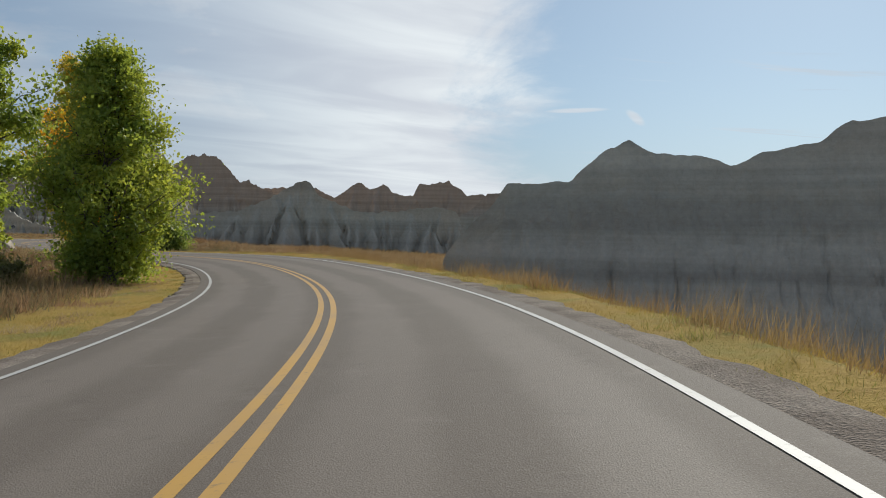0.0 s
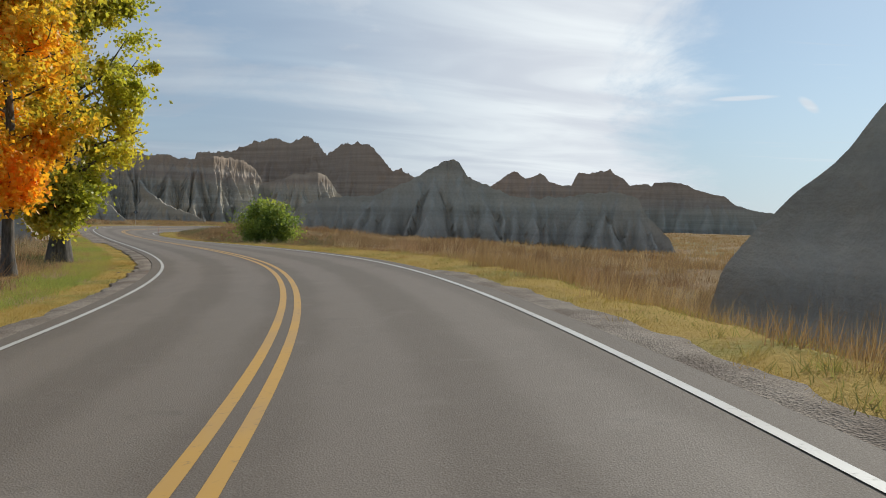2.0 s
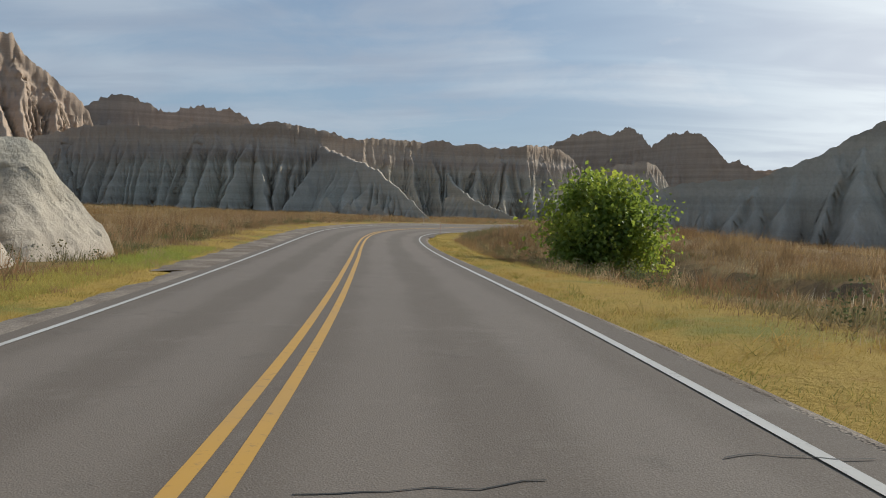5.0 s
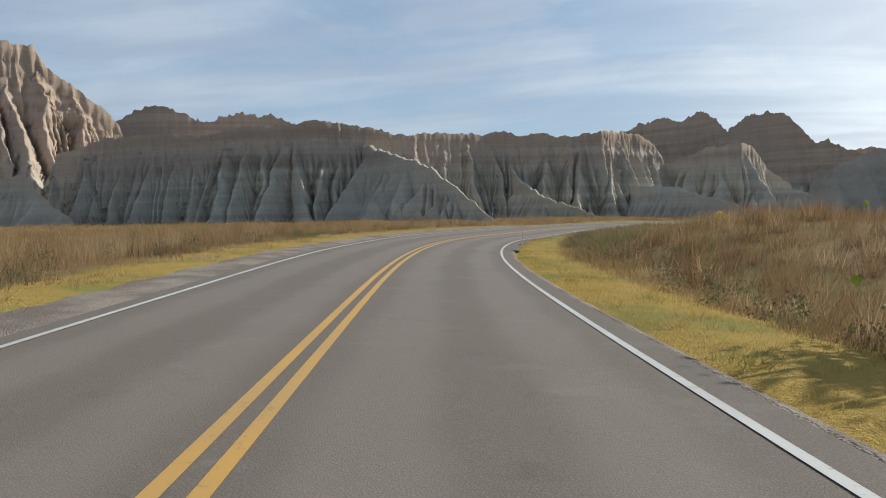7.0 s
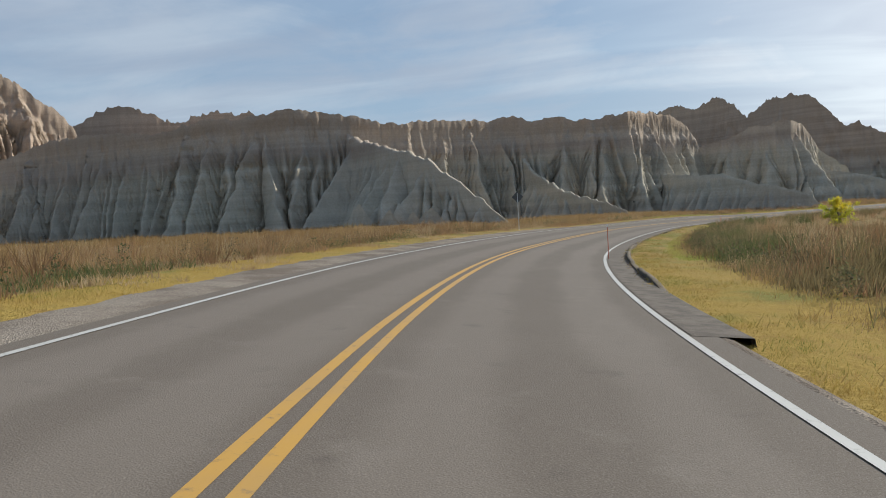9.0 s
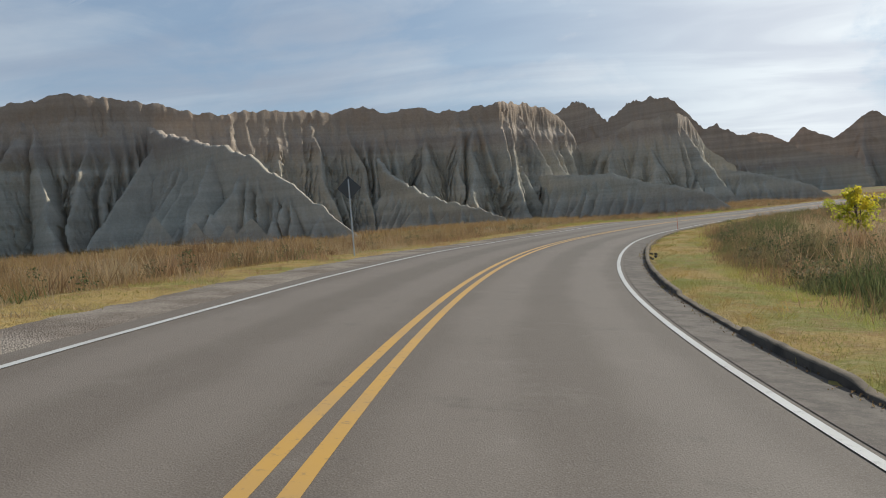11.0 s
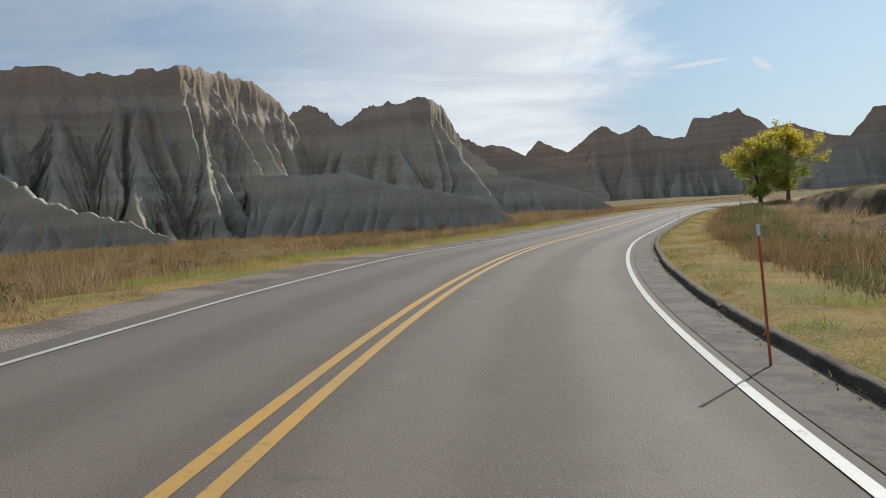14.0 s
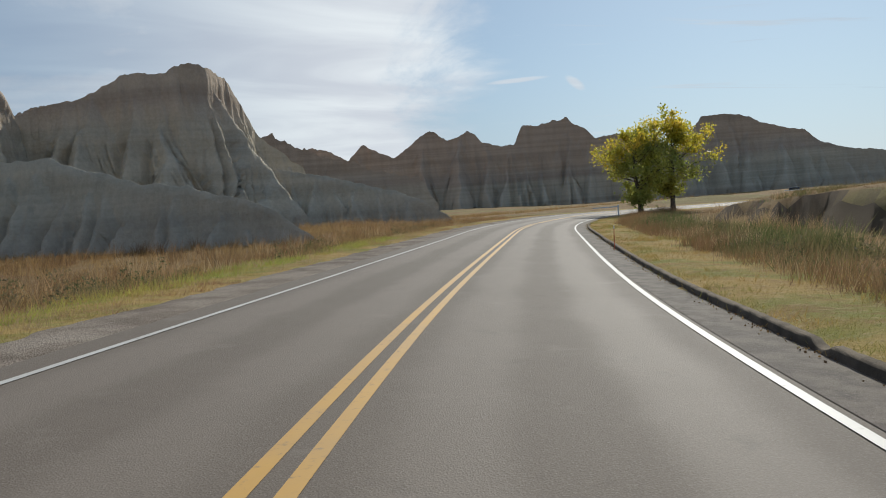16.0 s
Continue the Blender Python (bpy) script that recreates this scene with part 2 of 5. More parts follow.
def soil(n):
    p = where(n)
    big = n.noise(p, 0.035, 4.0, 0.6)
    mid = n.noise(p, 0.35, 5.0, 0.65)
    fine = n.noise(p, 9.0, 5.0, 0.7)
    straw = n.mix(n.step(mid, 0.35, 0.68), (0.24, 0.152, 0.072), (0.30, 0.205, 0.098))
    green = n.mix(n.step(mid, 0.3, 0.7), (0.20, 0.165, 0.065), (0.26, 0.21, 0.085))
    c = n.mix(n.step(big, 0.47, 0.60), straw, green)
    c = n.mix(n.step(n.noise(p, 0.09, 4.0), 0.55, 0.7, 0.0, 0.6), c, (0.20, 0.115, 0.055))
    c = n.mix(n.step(fine, 0.35, 0.7, 0.0, 0.45), c, (0.11, 0.08, 0.045))
    # the mown strip beside the road is a mat of short turf
    aside = n.math("ADD", n.add("ShaderNodeAttribute", attribute_name="aside").outputs["Fac"], n.math("MULTIPLY", n.math("SUBTRACT", mid, 0.5), 2.2))
    mat = n.mix(n.step(n.noise(p, 0.3, 5.0, 0.65), 0.44, 0.62), (0.40, 0.275, 0.10), (0.235, 0.225, 0.062))
    mat = n.mix(n.step(n.noise(p, 1.3, 5.0, 0.7), 0.45, 0.66, 0.0, 0.75), mat, (0.27, 0.165, 0.07))
    mat = n.mix(n.step(n.noise(p, 4.5, 5.0, 0.7), 0.5, 0.68, 0.0, 0.6), mat, (0.42, 0.325, 0.17))
    mat = n.mix(n.step(n.noise(p, 26.0, 4.0, 0.75), 0.5, 0.7, 0.0, 0.6), mat, (0.10, 0.085, 0.035))
    north = n.math("ADD", n.add("ShaderNodeSeparateXYZ", {0: p}).outputs[1], n.math("MULTIPLY", n.math("SUBTRACT", mid, 0.5), 30.0))
    gold = n.mix(n.step(n.noise(p, 0.25, 4.0, 0.6), 0.50, 0.66), (0.385, 0.262, 0.068), (0.235, 0.215, 0.06))
    gold = n.mix(n.step(n.noise(p, 1.9, 5.0, 0.7), 0.48, 0.68, 0.0, 0.55), gold, (0.30, 0.185, 0.06))
    c = n.mix(n.step(aside, 8.0, 6.8), c, n.mix(n.step(north, 150.0, 128.0), mat, gold))
    steep = n.add("ShaderNodeSeparateXYZ", {0: n.add("ShaderNodeNewGeometry").outputs["True Normal"]}).outputs[2]
    c = n.mix(n.step(steep, 0.88, 0.72, 0.0, 0.9), c, (0.088, 0.066, 0.048))
    return c, 0.95, n.math("ADD", fine, mid), 0.8, 0.12, {"Specular IOR Level": 0.1}


def blades(name, a, b, c3, scale=0.11):
    """Plant matter that varies from blade to blade and over the ground, with light passing through."""
    m = bpy.data.materials.new(name)
    m.use_nodes = True
    n = Nodes(m.node_tree)
    g = n.add("ShaderNodeNewGeometry")
    p, r = g.outputs["Position"], g.outputs["Random Per Island"]
    patch = n.noise(p, scale, 4.0, 0.6)
    col = n.mix(r, a, b)
    col = n.mix(n.step(patch, 0.40, 0.62), col, c3)
    v = n.math("ADD", n.math("MULTIPLY", r, 0.45), 0.78)
    col = n.mix(1.0, col, n.add("ShaderNodeCombineColor", {0: v, 1: v, 2: v}).outputs[0], "MULTIPLY")
    front = n.add("ShaderNodeBsdfPrincipled", {"Base Color": col, "Roughness": 0.7, "Specular IOR Level": 0.2})
    back = n.add("ShaderNodeBsdfTranslucent", {0: col})
    mixed = n.add("ShaderNodeMixShader", {0: 0.45, 1: front.outputs[0], 2: back.outputs[0]})
    n.add("ShaderNodeOutputMaterial", {0: mixed.outputs[0]})
    return m


def leafy(stops):
    """Leaves: a colour for each leaf and a slow change through the crown, with light passing through."""
    m = bpy.data.materials.new("leaves")
    m.use_nodes = True
    n = Nodes(m.node_tree)
    g = n.add("ShaderNodeNewGeometry")
    r = g.outputs["Random Per Island"]
    f = n.math("ADD", n.math("MULTIPLY", r, 0.35), n.math("MULTIPLY", n.step(n.noise(g.outputs["Position"], 0.33, 2.0), 0.3, 0.7), 0.65))
    col = n.ramp(f, stops)
    front = n.add("ShaderNodeBsdfPrincipled", {"Base Color": col, "Roughness": 0.45, "Specular IOR Level": 0.35})
    back = n.add("ShaderNodeBsdfTranslucent", {0: n.mix(0.12, n.mix(1.0, col, (1.9, 1.8, 1.2), "MULTIPLY"), (0.45, 0.45, 0.06))})
    mixed = n.add("ShaderNodeMixShader", {0: 0.5, 1: front.outputs[0], 2: back.outputs[0]})
    n.add("ShaderNodeOutputMaterial", {0: mixed.outputs[0]})
    return m


def bark(n):
    p = where(n)
    r = n.noise(n.mapped(p, (1, 1, 0.18)), 9.0, 6.0, 0.7)
    return n.mix(n.step(r, 0.3, 0.7), (0.05, 0.042, 0.034), (0.17, 0.145, 0.12)), 0.9, r, 1.0, 0.04, {}


def plain(rgb, rough=0.5, metal=0.0, dirt=0.25):
    def build(n):
        p = where(n)
        s = n.noise(p, 14.0, 5.0, 0.65)
        return n.mix(n.step(s, 0.45, 0.75, 0.0, dirt), rgb, (0.12, 0.10, 0.08)), rough, s, 0.15, 0.003, {"Metallic": metal}
    return build


M_ROCK = material("eroded_clay", badlands(0.95))
# stronger bands of its own; the brighter tone paints sun glare into the colour
M_BANDED_GLARE = material("banded_clay_with_glare", badlands(1.12, 1.7))
M_ROAD = material("asphalt", asphalt)
M_GRAVEL = material("gravel", gravel)
M_WHITE = material("white_paint", paint((0.50, 0.485, 0.45), 0.85))
M_YELLOW = material("yellow_paint", paint((0.51, 0.28, 0.045), 0.9))
M_TAR = material("tar", plain((0.03, 0.028, 0.025), 0.8))
M_SOIL = material("prairie_ground", soil)
M_TALL = blades("tall_dry_grass", (0.38, 0.242, 0.105), (0.275, 0.168, 0.075), (0.37, 0.26, 0.12))
M_SHORT = blades("short_grass", (0.50, 0.345, 0.125), (0.40, 0.265, 0.09), (0.30, 0.28, 0.08), 0.6)
M_YELLOWED = blades("yellowed_grass", (0.51, 0.345, 0.09), (0.41, 0.28, 0.078), (0.30, 0.275, 0.075), 0.4)
M_RUSSET = blades("russet_grass", (0.275, 0.165, 0.085), (0.20, 0.12, 0.064), (0.27, 0.18, 0.09))
M_STRAW = blades("pale_straw", (0.52, 0.40, 0.24), (0.42, 0.31, 0.17), (0.36, 0.22, 0.12))
M_REED = blades("reed_plumes", (0.62, 0.54, 0.40), (0.52, 0.44, 0.31), (0.66, 0.58, 0.45))
M_LIME = blades("fresh_grass", (0.30, 0.36, 0.08), (0.36, 0.38, 0.09), (0.44, 0.38, 0.11))
M_WEED = blades("green_weeds", (0.11, 0.135, 0.05), (0.16, 0.17, 0.065), (0.23, 0.18, 0.09))
M_GUTTER = material("gutter_asphalt", gutter)
M_KERB = material("asphalt_kerb", kerb_stuff)
M_BARK = material("bark", bark)
M_GREEN = leafy([(0.0, (0.145, 0.205, 0.045)), (0.5, (0.225, 0.28, 0.055)), (1.0, (0.37, 0.38, 0.07))])
M_WEEDLEAF = blades("weed_leaves", (0.085, 0.105, 0.045), (0.14, 0.15, 0.065), (0.20, 0.155, 0.085), 0.5)
M_LITTER = blades("leaf_litter", (0.16, 0.10, 0.055), (0.08, 0.055, 0.035), (0.30, 0.21, 0.11), 3.0)
M_OLIVE = leafy([(0.0, (0.20, 0.24, 0.09)), (0.5, (0.27, 0.30, 0.10)), (1.0, (0.38, 0.36, 0.11))])
M_TURN = leafy([(0.0, (0.18, 0.21, 0.035)), (0.3, (0.56, 0.42, 0.045)), (0.65, (0.74, 0.42, 0.03)), (1.0, (0.74, 0.34, 0.02))])
M_GOLD = leafy([(0.0, (0.20, 0.23, 0.045)), (0.5, (0.42, 0.38, 0.065)), (1.0, (0.60, 0.42, 0.07))])
M_LIMELEAF = leafy([(0.0, (0.26, 0.30, 0.04)), (0.5, (0.40, 0.40, 0.05)), (1.0, (0.58, 0.46, 0.045))])
M_BUSH = leafy([(0.0, (0.10, 0.155, 0.04)), (0.5, (0.17, 0.225, 0.05)), (1.0, (0.33, 0.35, 0.07))])
M_STEEL = material("galvanised_steel", plain((0.60, 0.60, 0.58), 0.5, 0.3))
M_DARK = material("weathered_sign_back", plain((0.10, 0.10, 0.10), 0.5, 0.6))
M_RED = material("red_plastic", plain((0.52, 0.10, 0.04), 0.45))
M_PALE = material("reflective_white", plain((0.75, 0.75, 0.75), 0.35))
M_CARWHITE = material("white_car_paint", plain((0.78, 0.78, 0.78), 0.25, 0.0, 0.1))
M_GLASSY = material("dark_car_glass", plain((0.02, 0.022, 0.025), 0.08, 0.0, 0.05))
M_BRUSH = leafy([(0.0, (0.09, 0.10, 0.045)), (0.5, (0.15, 0.145, 0.065)), (1.0, (0.24, 0.20, 0.10))])


# ---- the lie of the road ----
STEP = 10.0     # metres between the numbers below, the first 10 m behind the start
BEND = [0.00967, 0.00949, 0.00930, 0.00887, 0.00854, 0.00888, 0.00915, 0.00828, 0.00611, 0.00275, 0.00047, -0.00030, -0.00088, -0.00221, -0.00411, -0.00537,
        -0.00571, -0.00551, -0.00593, -0.00729, -0.00881, -0.00828, -0.00736, -0.00669, -0.00574, -0.00475, -0.00332, -0.00124, -0.00007, -0.00003, -0.00500,
        -0.00950, -0.00950, -0.00950, -0.00950, -0.00950, -0.00950, -0.00950, -0.00950, -0.00950, -0.00950, -0.00950, -0.00950, -0.00950]
RISE = [0.0077, 0.0019, -0.0045, -0.0071, -0.0022, 0.0049, -0.0011, -0.0088, -0.0056, -0.0040, -0.0033, -0.0011, 0.0037, 0.0070, 0.0039, 0.0032, 0.0028,
        -0.0027, -0.0029, 0.0054, 0.0086, 0.0029, 0.0017, 0.0046, -0.0004, -0.0095, -0.0041, 0.0031, 0.0055, 0.0050, 0.0060, 0.0060, 0.0060, 0.0060, -0.0120,
        -0.0120, -0.0120, -0.0120, -0.0120, -0.0120, -0.0120, -0.0120, -0.0120, -0.0120]
BANK = [0.044, 0.051, 0.058, 0.056, 0.058, 0.057, 0.061, 0.061, 0.051, 0.034, 0.014, -0.008, -0.032, -0.054, -0.071, -0.075, -0.083, -0.086, -0.100, -0.101,
        -0.087, -0.061, -0.061, -0.075, -0.075, -0.053, -0.055, -0.056, -0.055, -0.053, -0.055, -0.055, -0.055, -0.055, -0.055, -0.055, -0.055, -0.055,
        -0.055, -0.055, -0.055, -0.055, -0.055, -0.055]
LANE_R = [(-70, 3.48), (150, 3.47), (185, 3.42), (230, 3.4), (260, 3.46), (470, 3.46)]
LANE_L = [(-70, 3.48), (150, 3.43), (190, 3.35), (245, 3.28), (275, 3.1), (470, 3.1)]      # the left lane narrows along the way
MIDDLE = [(-70, -0.05), (60, -0.04), (75, 0.0), (100, 0.0), (118, -0.09), (140, -0.12), (165, 0.0), (190, 0.04), (215, 0.03), (245, 0.0), (470, 0.0)]


def road_line():
    ss = np.arange(-70.0, 470.0, 1.0)
    nodes = -10.0 + STEP * np.arange(len(BEND))
    k, g, b = (np.interp(ss, nodes, v) for v in (BEND, RISE, BANK))
    acc = lambda v: np.concatenate([[0], np.cumsum((v[1:] + v[:-1]) / 2)])  # noqa: E731
    i0 = 70
    th = acc(k)
    th -= th[i0]
    x, y, z = acc(-np.sin(th)), acc(np.cos(th)), acc(g)
    return ss, x - x[i0], y - y[i0], z - z[i0], th, b


RS, RX, RY, RZ, RT, RB = road_line()


def at_road(s, off, up=0.0):
    """A place beside the centre line: off metres to its right."""
    f = lambda v: np.interp(s, RS, v)  # noqa: E731
    return np.stack([f(RX) + np.cos(f(RT)) * off, f(RY) + np.sin(f(RT)) * off, f(RZ) + f(RB) * off + up + 0 * f(RX)], -1)


def beside(x, y):
    """The distance along the road and to its right of places in the plan."""
    x, y = np.atleast_1d(x).astype(float), np.atleast_1d(y).astype(float)
    si, off = np.empty(len(x)), np.empty(len(x))
    for a in range(0, len(x), 20000):
        q = slice(a, a + 20000)
        d2 = (x[q, None] - RX[None, ::2]) ** 2 + (y[q, None] - RY[None, ::2]) ** 2
        j = d2.argmin(1) * 2
        dx, dy = x[q] - RX[j], y[q] - RY[j]
        c, s = np.cos(RT[j]), np.sin(RT[j])
        si[q] = RS[j] + (-s * dx + c * dy)
        off[q] = c * dx + s * dy
        far = np.sqrt(d2.min(1))
        off[q] = np.where(far > np.abs(off[q]) + 2, np.sign(off[q]) * far, off[q])
    return si, off


_rng = np.random.default_rng(5)
_GRAD = _rng.normal(size=(256, 2))
_GRAD /= np.linalg.norm(_GRAD, axis=1)[:, None]
_PERM = np.concatenate([_rng.permutation(256)] * 3)


def perlin(x, y):
    """Gradient noise from about -0.7 to 0.7."""
    xi, yi = np.floor(x).astype(int), np.floor(y).astype(int)
    fx, fy = x - xi, y - yi
    u, v = fx * fx * fx * (fx * (fx * 6 - 15) + 10), fy * fy * fy * (fy * (fy * 6 - 15) + 10)

    def g(ix, iy, dx, dy):
        h = _GRAD[_PERM[(_PERM[ix & 255] + iy) & 255]]
        return h[..., 0] * dx + h[..., 1] * dy
    a, b = g(xi, yi, fx, fy), g(xi + 1, yi, fx - 1, fy)
    c, d = g(xi, yi + 1, fx, fy - 1), g(xi + 1, yi + 1, fx - 1, fy - 1)
    return (a + (b - a) * u) * (1 - v) + (c + (d - c) * u) * v


def smooth(v, lo, hi):
    t = np.clip((v - lo) / (hi - lo), 0, 1)
    return t * t * (3 - 2 * t)


# levels of the land away from the road: x, y, z
LEVELS = [(-160, 225, 1.6), (-215, 190, 1.8), (-125, 248, 1.0), (-100, 288, 0.8), (-35, 150, -0.6), (8, 150, -1.8), (12, 42, -5.0), (32, 40, -5.0),
          (-57, 262, -0.8), (-45, 235, -1.8), (-55, 200, -2.6), (20, 490, 1.2), (80, 420, 1.0), (25, 350, 0.0), (5, 407, -0.1), (-70, 246, -1.1), (-62, 222, -2.2), (-68, 262, -0.9), (-70, 230, -1.7), (-35, 260, -0.6), (-52, 283, -0.6), (-100, 560, 4.0), (-38, 76, 0.0), (-72, 315, 0.6), (-40, 322, 1.3), (-22, 345, 1.6), (0, 330, 0.8),
          (-14, 32, -0.6), (-27, 58, -0.6), (-50, 126, 0.6), (-60, 156, -0.6), (-100, 120, 0.3), (-120, 170, 0.9), (5, 90, -1.2), (20, 10, -4.0), (-30, 0, 0.0), (-36, 103, -1.9)]


def bank_place(x, y):
    """Metres behind and along the edges of three eroded banks in the low field, and how high each stands there."""
    wob = 2.2 * perlin(x / 7, y / 7 + 2) + 0.9 * perlin(x / 2.5, y / 2.5)
    d1, a1 = (x + 66.5) * 0.99 + (y - 271) * 0.15 + wob, (x + 66.5) * 0.15 - (y - 271) * 0.99
    d2, a2 = (x + 76) * -0.6 + (y - 225) * 0.8 + 0.6 * wob, (x + 76) * 0.8 + (y - 225) * 0.6
    h1 = 2.1 * smooth(a1, -2, 3) * (1 - smooth(a1, 40, 60)) * (1 - smooth(d1, 40, 70))
    h2 = 1.1 * smooth(a2, -1, 3) * (1 - smooth(a2, 16, 26)) * (1 - smooth(d2, 3, 9))
    d3, a3 = (x + 27) * 0.771 + (y - 102) * 0.637 + 0.7 * wob, (x + 27) * -0.637 + (y - 102) * 0.771
    h3 = 1.0 * smooth(a3, -24, -18) * (1 - smooth(a3, 15, 21)) * (1 - smooth(d3, 5, 15))
    return (d1, h1), (d2, h2), (d3, h3)


def land_z(x, y, s=None, off=None):
    x, y = np.atleast_1d(x).astype(float), np.atleast_1d(y).astype(float)
    if s is None:
        s, off = beside(x, y)
    lv = np.array(LEVELS, float)
    w = 1 / ((x[:, None] - lv[:, 0]) ** 2 + (y[:, None] - lv[:, 1]) ** 2 + 30.0) ** 1.6
    far = (w * lv[:, 2]).sum(1) / w.sum(1)
    far += 0.55 * perlin(x / 17, y / 17) + 0.22 * perlin(x / 5, y / 5 + 9) + 0.05 * perlin(x / 1.3, y / 1.3)
    # an eroded bank across the ditch on the right
    for d, high in bank_place(x, y):
        far += high * smooth(d, -0.5, 0.6)
    c = np.clip(off, -6.5, 6.5)
    near = np.interp(s, RS, RZ) + np.interp(s, RS, RB) * c + 0.04 * perlin(x / 2, y / 2)
    steep = (off > 0) * np.maximum(1 - smooth(s, 42, 62), smooth(s, 85, 97) * (1 - smooth(s, 128, 145)))      # the verge falls off sharply by the bluff
    t = smooth(np.abs(off), 6.0 - 0.7 * steep, 20.0 - 8.0 * steep)
    under = 0.05 + 0.2 * smooth(-np.abs(off), -4.5, -3.6)
    return near * (1 - t) + far * t - under + 0.13 * smooth(s, 143, 148) * smooth(off, 4.28, 4.42) * (1 - smooth(off, 6.5, 12))


def part(name, bm, mat, parent=None, label=""):
    """Links a bmesh as one mesh object under a thing or a part."""
    me = bpy.data.meshes.new(name)
    bm.to_mesh(me)
    bm.free()
    me.materials.append(mat)
    ob = new(name, me)
    ob.parent = parent
    return tagged(ob, label)


def from_arrays(name, verts, faces, mat, parent=None, label="", shade=False):
    """A mesh object from arrays of corners and of faces that all have as many corners."""
    verts, faces = np.asarray(verts, np.float32), np.asarray(faces, np.int32)
    me = bpy.data.meshes.new(name)
    me.vertices.add(len(verts))
    me.vertices.foreach_set("co", verts.ravel())
    k = faces.shape[1]
    me.loops.add(faces.size)
    me.loops.foreach_set("vertex_index", faces.ravel())
    me.polygons.add(len(faces))
    me.polygons.foreach_set("loop_start", np.arange(0, faces.size, k, dtype=np.int32))
    me.polygons.foreach_set("use_smooth", np.full(len(faces), shade))
    me.update(calc_edges=True)
    me.materials.append(mat)
    ob = new(name, me)
    ob.parent = parent
    return tagged(ob, label)


def grid_faces(rows, cols):
    i = np.arange((rows - 1) * (cols - 1))
    a = i // (cols - 1) * cols + i % (cols - 1)
    return np.stack([a, a + 1, a + cols + 1, a + cols], 1)


def build_ground():
    def axis(lo, hi, fine, out):
        a = list(np.arange(lo, hi + 0.01, fine))
        d = fine
        while a[-1] < out:
            d *= 1.35
            a.append(a[-1] + d)
        d = fine
        while a[0] > -out:
            d *= 1.35
            a.insert(0, a[0] - d)
        return np.array(a)
    gx, gy = axis(-150, 40, 1.0, 4500), axis(-30, 335, 1.0, 4500)
    xx, yy = np.meshgrid(gx, gy)
    x, y = xx.ravel(), yy.ravel()
    s, off = beside(x, y)
    v = np.stack([x, y, land_z(x, y, s, off)], 1)
    ground = from_arrays("ground", v, grid_faces(len(gy), len(gx)), M_SOIL, shade=True)
    ground.data.attributes.new("aside", "FLOAT", "POINT").data.foreach_set("value", np.abs(off).astype(np.float32))
    tagged(ground, "dry prairie ground of straw and earth", "ground", kind="structure")


def strip(name, offs, mat, s0, s1, step=1.0, parent=None, label="", wavy=0.0, seed=0.0, shift=((0, 0), (1, 0))):
    """A ribbon along the road through the given (offset, height) pairs."""
    s = np.arange(s0, s1 + 0.01, step)
    cols = []
    for n, (o, up) in enumerate(offs):
        edge = wavy * (perlin(s / 1.7, s * 0 + seed + o) + 0.6 * perlin(s / 0.6, s * 0 + seed + 3 + o)) if (abs(o) > 4.3 if len(offs) == 4 else n in (0, len(offs) - 1)) else 0
        cols.append(at_road(s, o + edge + np.interp(s, *np.transpose(shift)), up))
    v = np.stack(cols, 1).reshape(-1, 3)
    ob = from_arrays(name, v, grid_faces(len(s), len(offs)), mat, parent, label)
    ob.data.attributes.new("across", "FLOAT", "POINT").data.foreach_set("value", np.tile(np.array([o for o, _ in offs], np.float32), len(s)))
    return ob


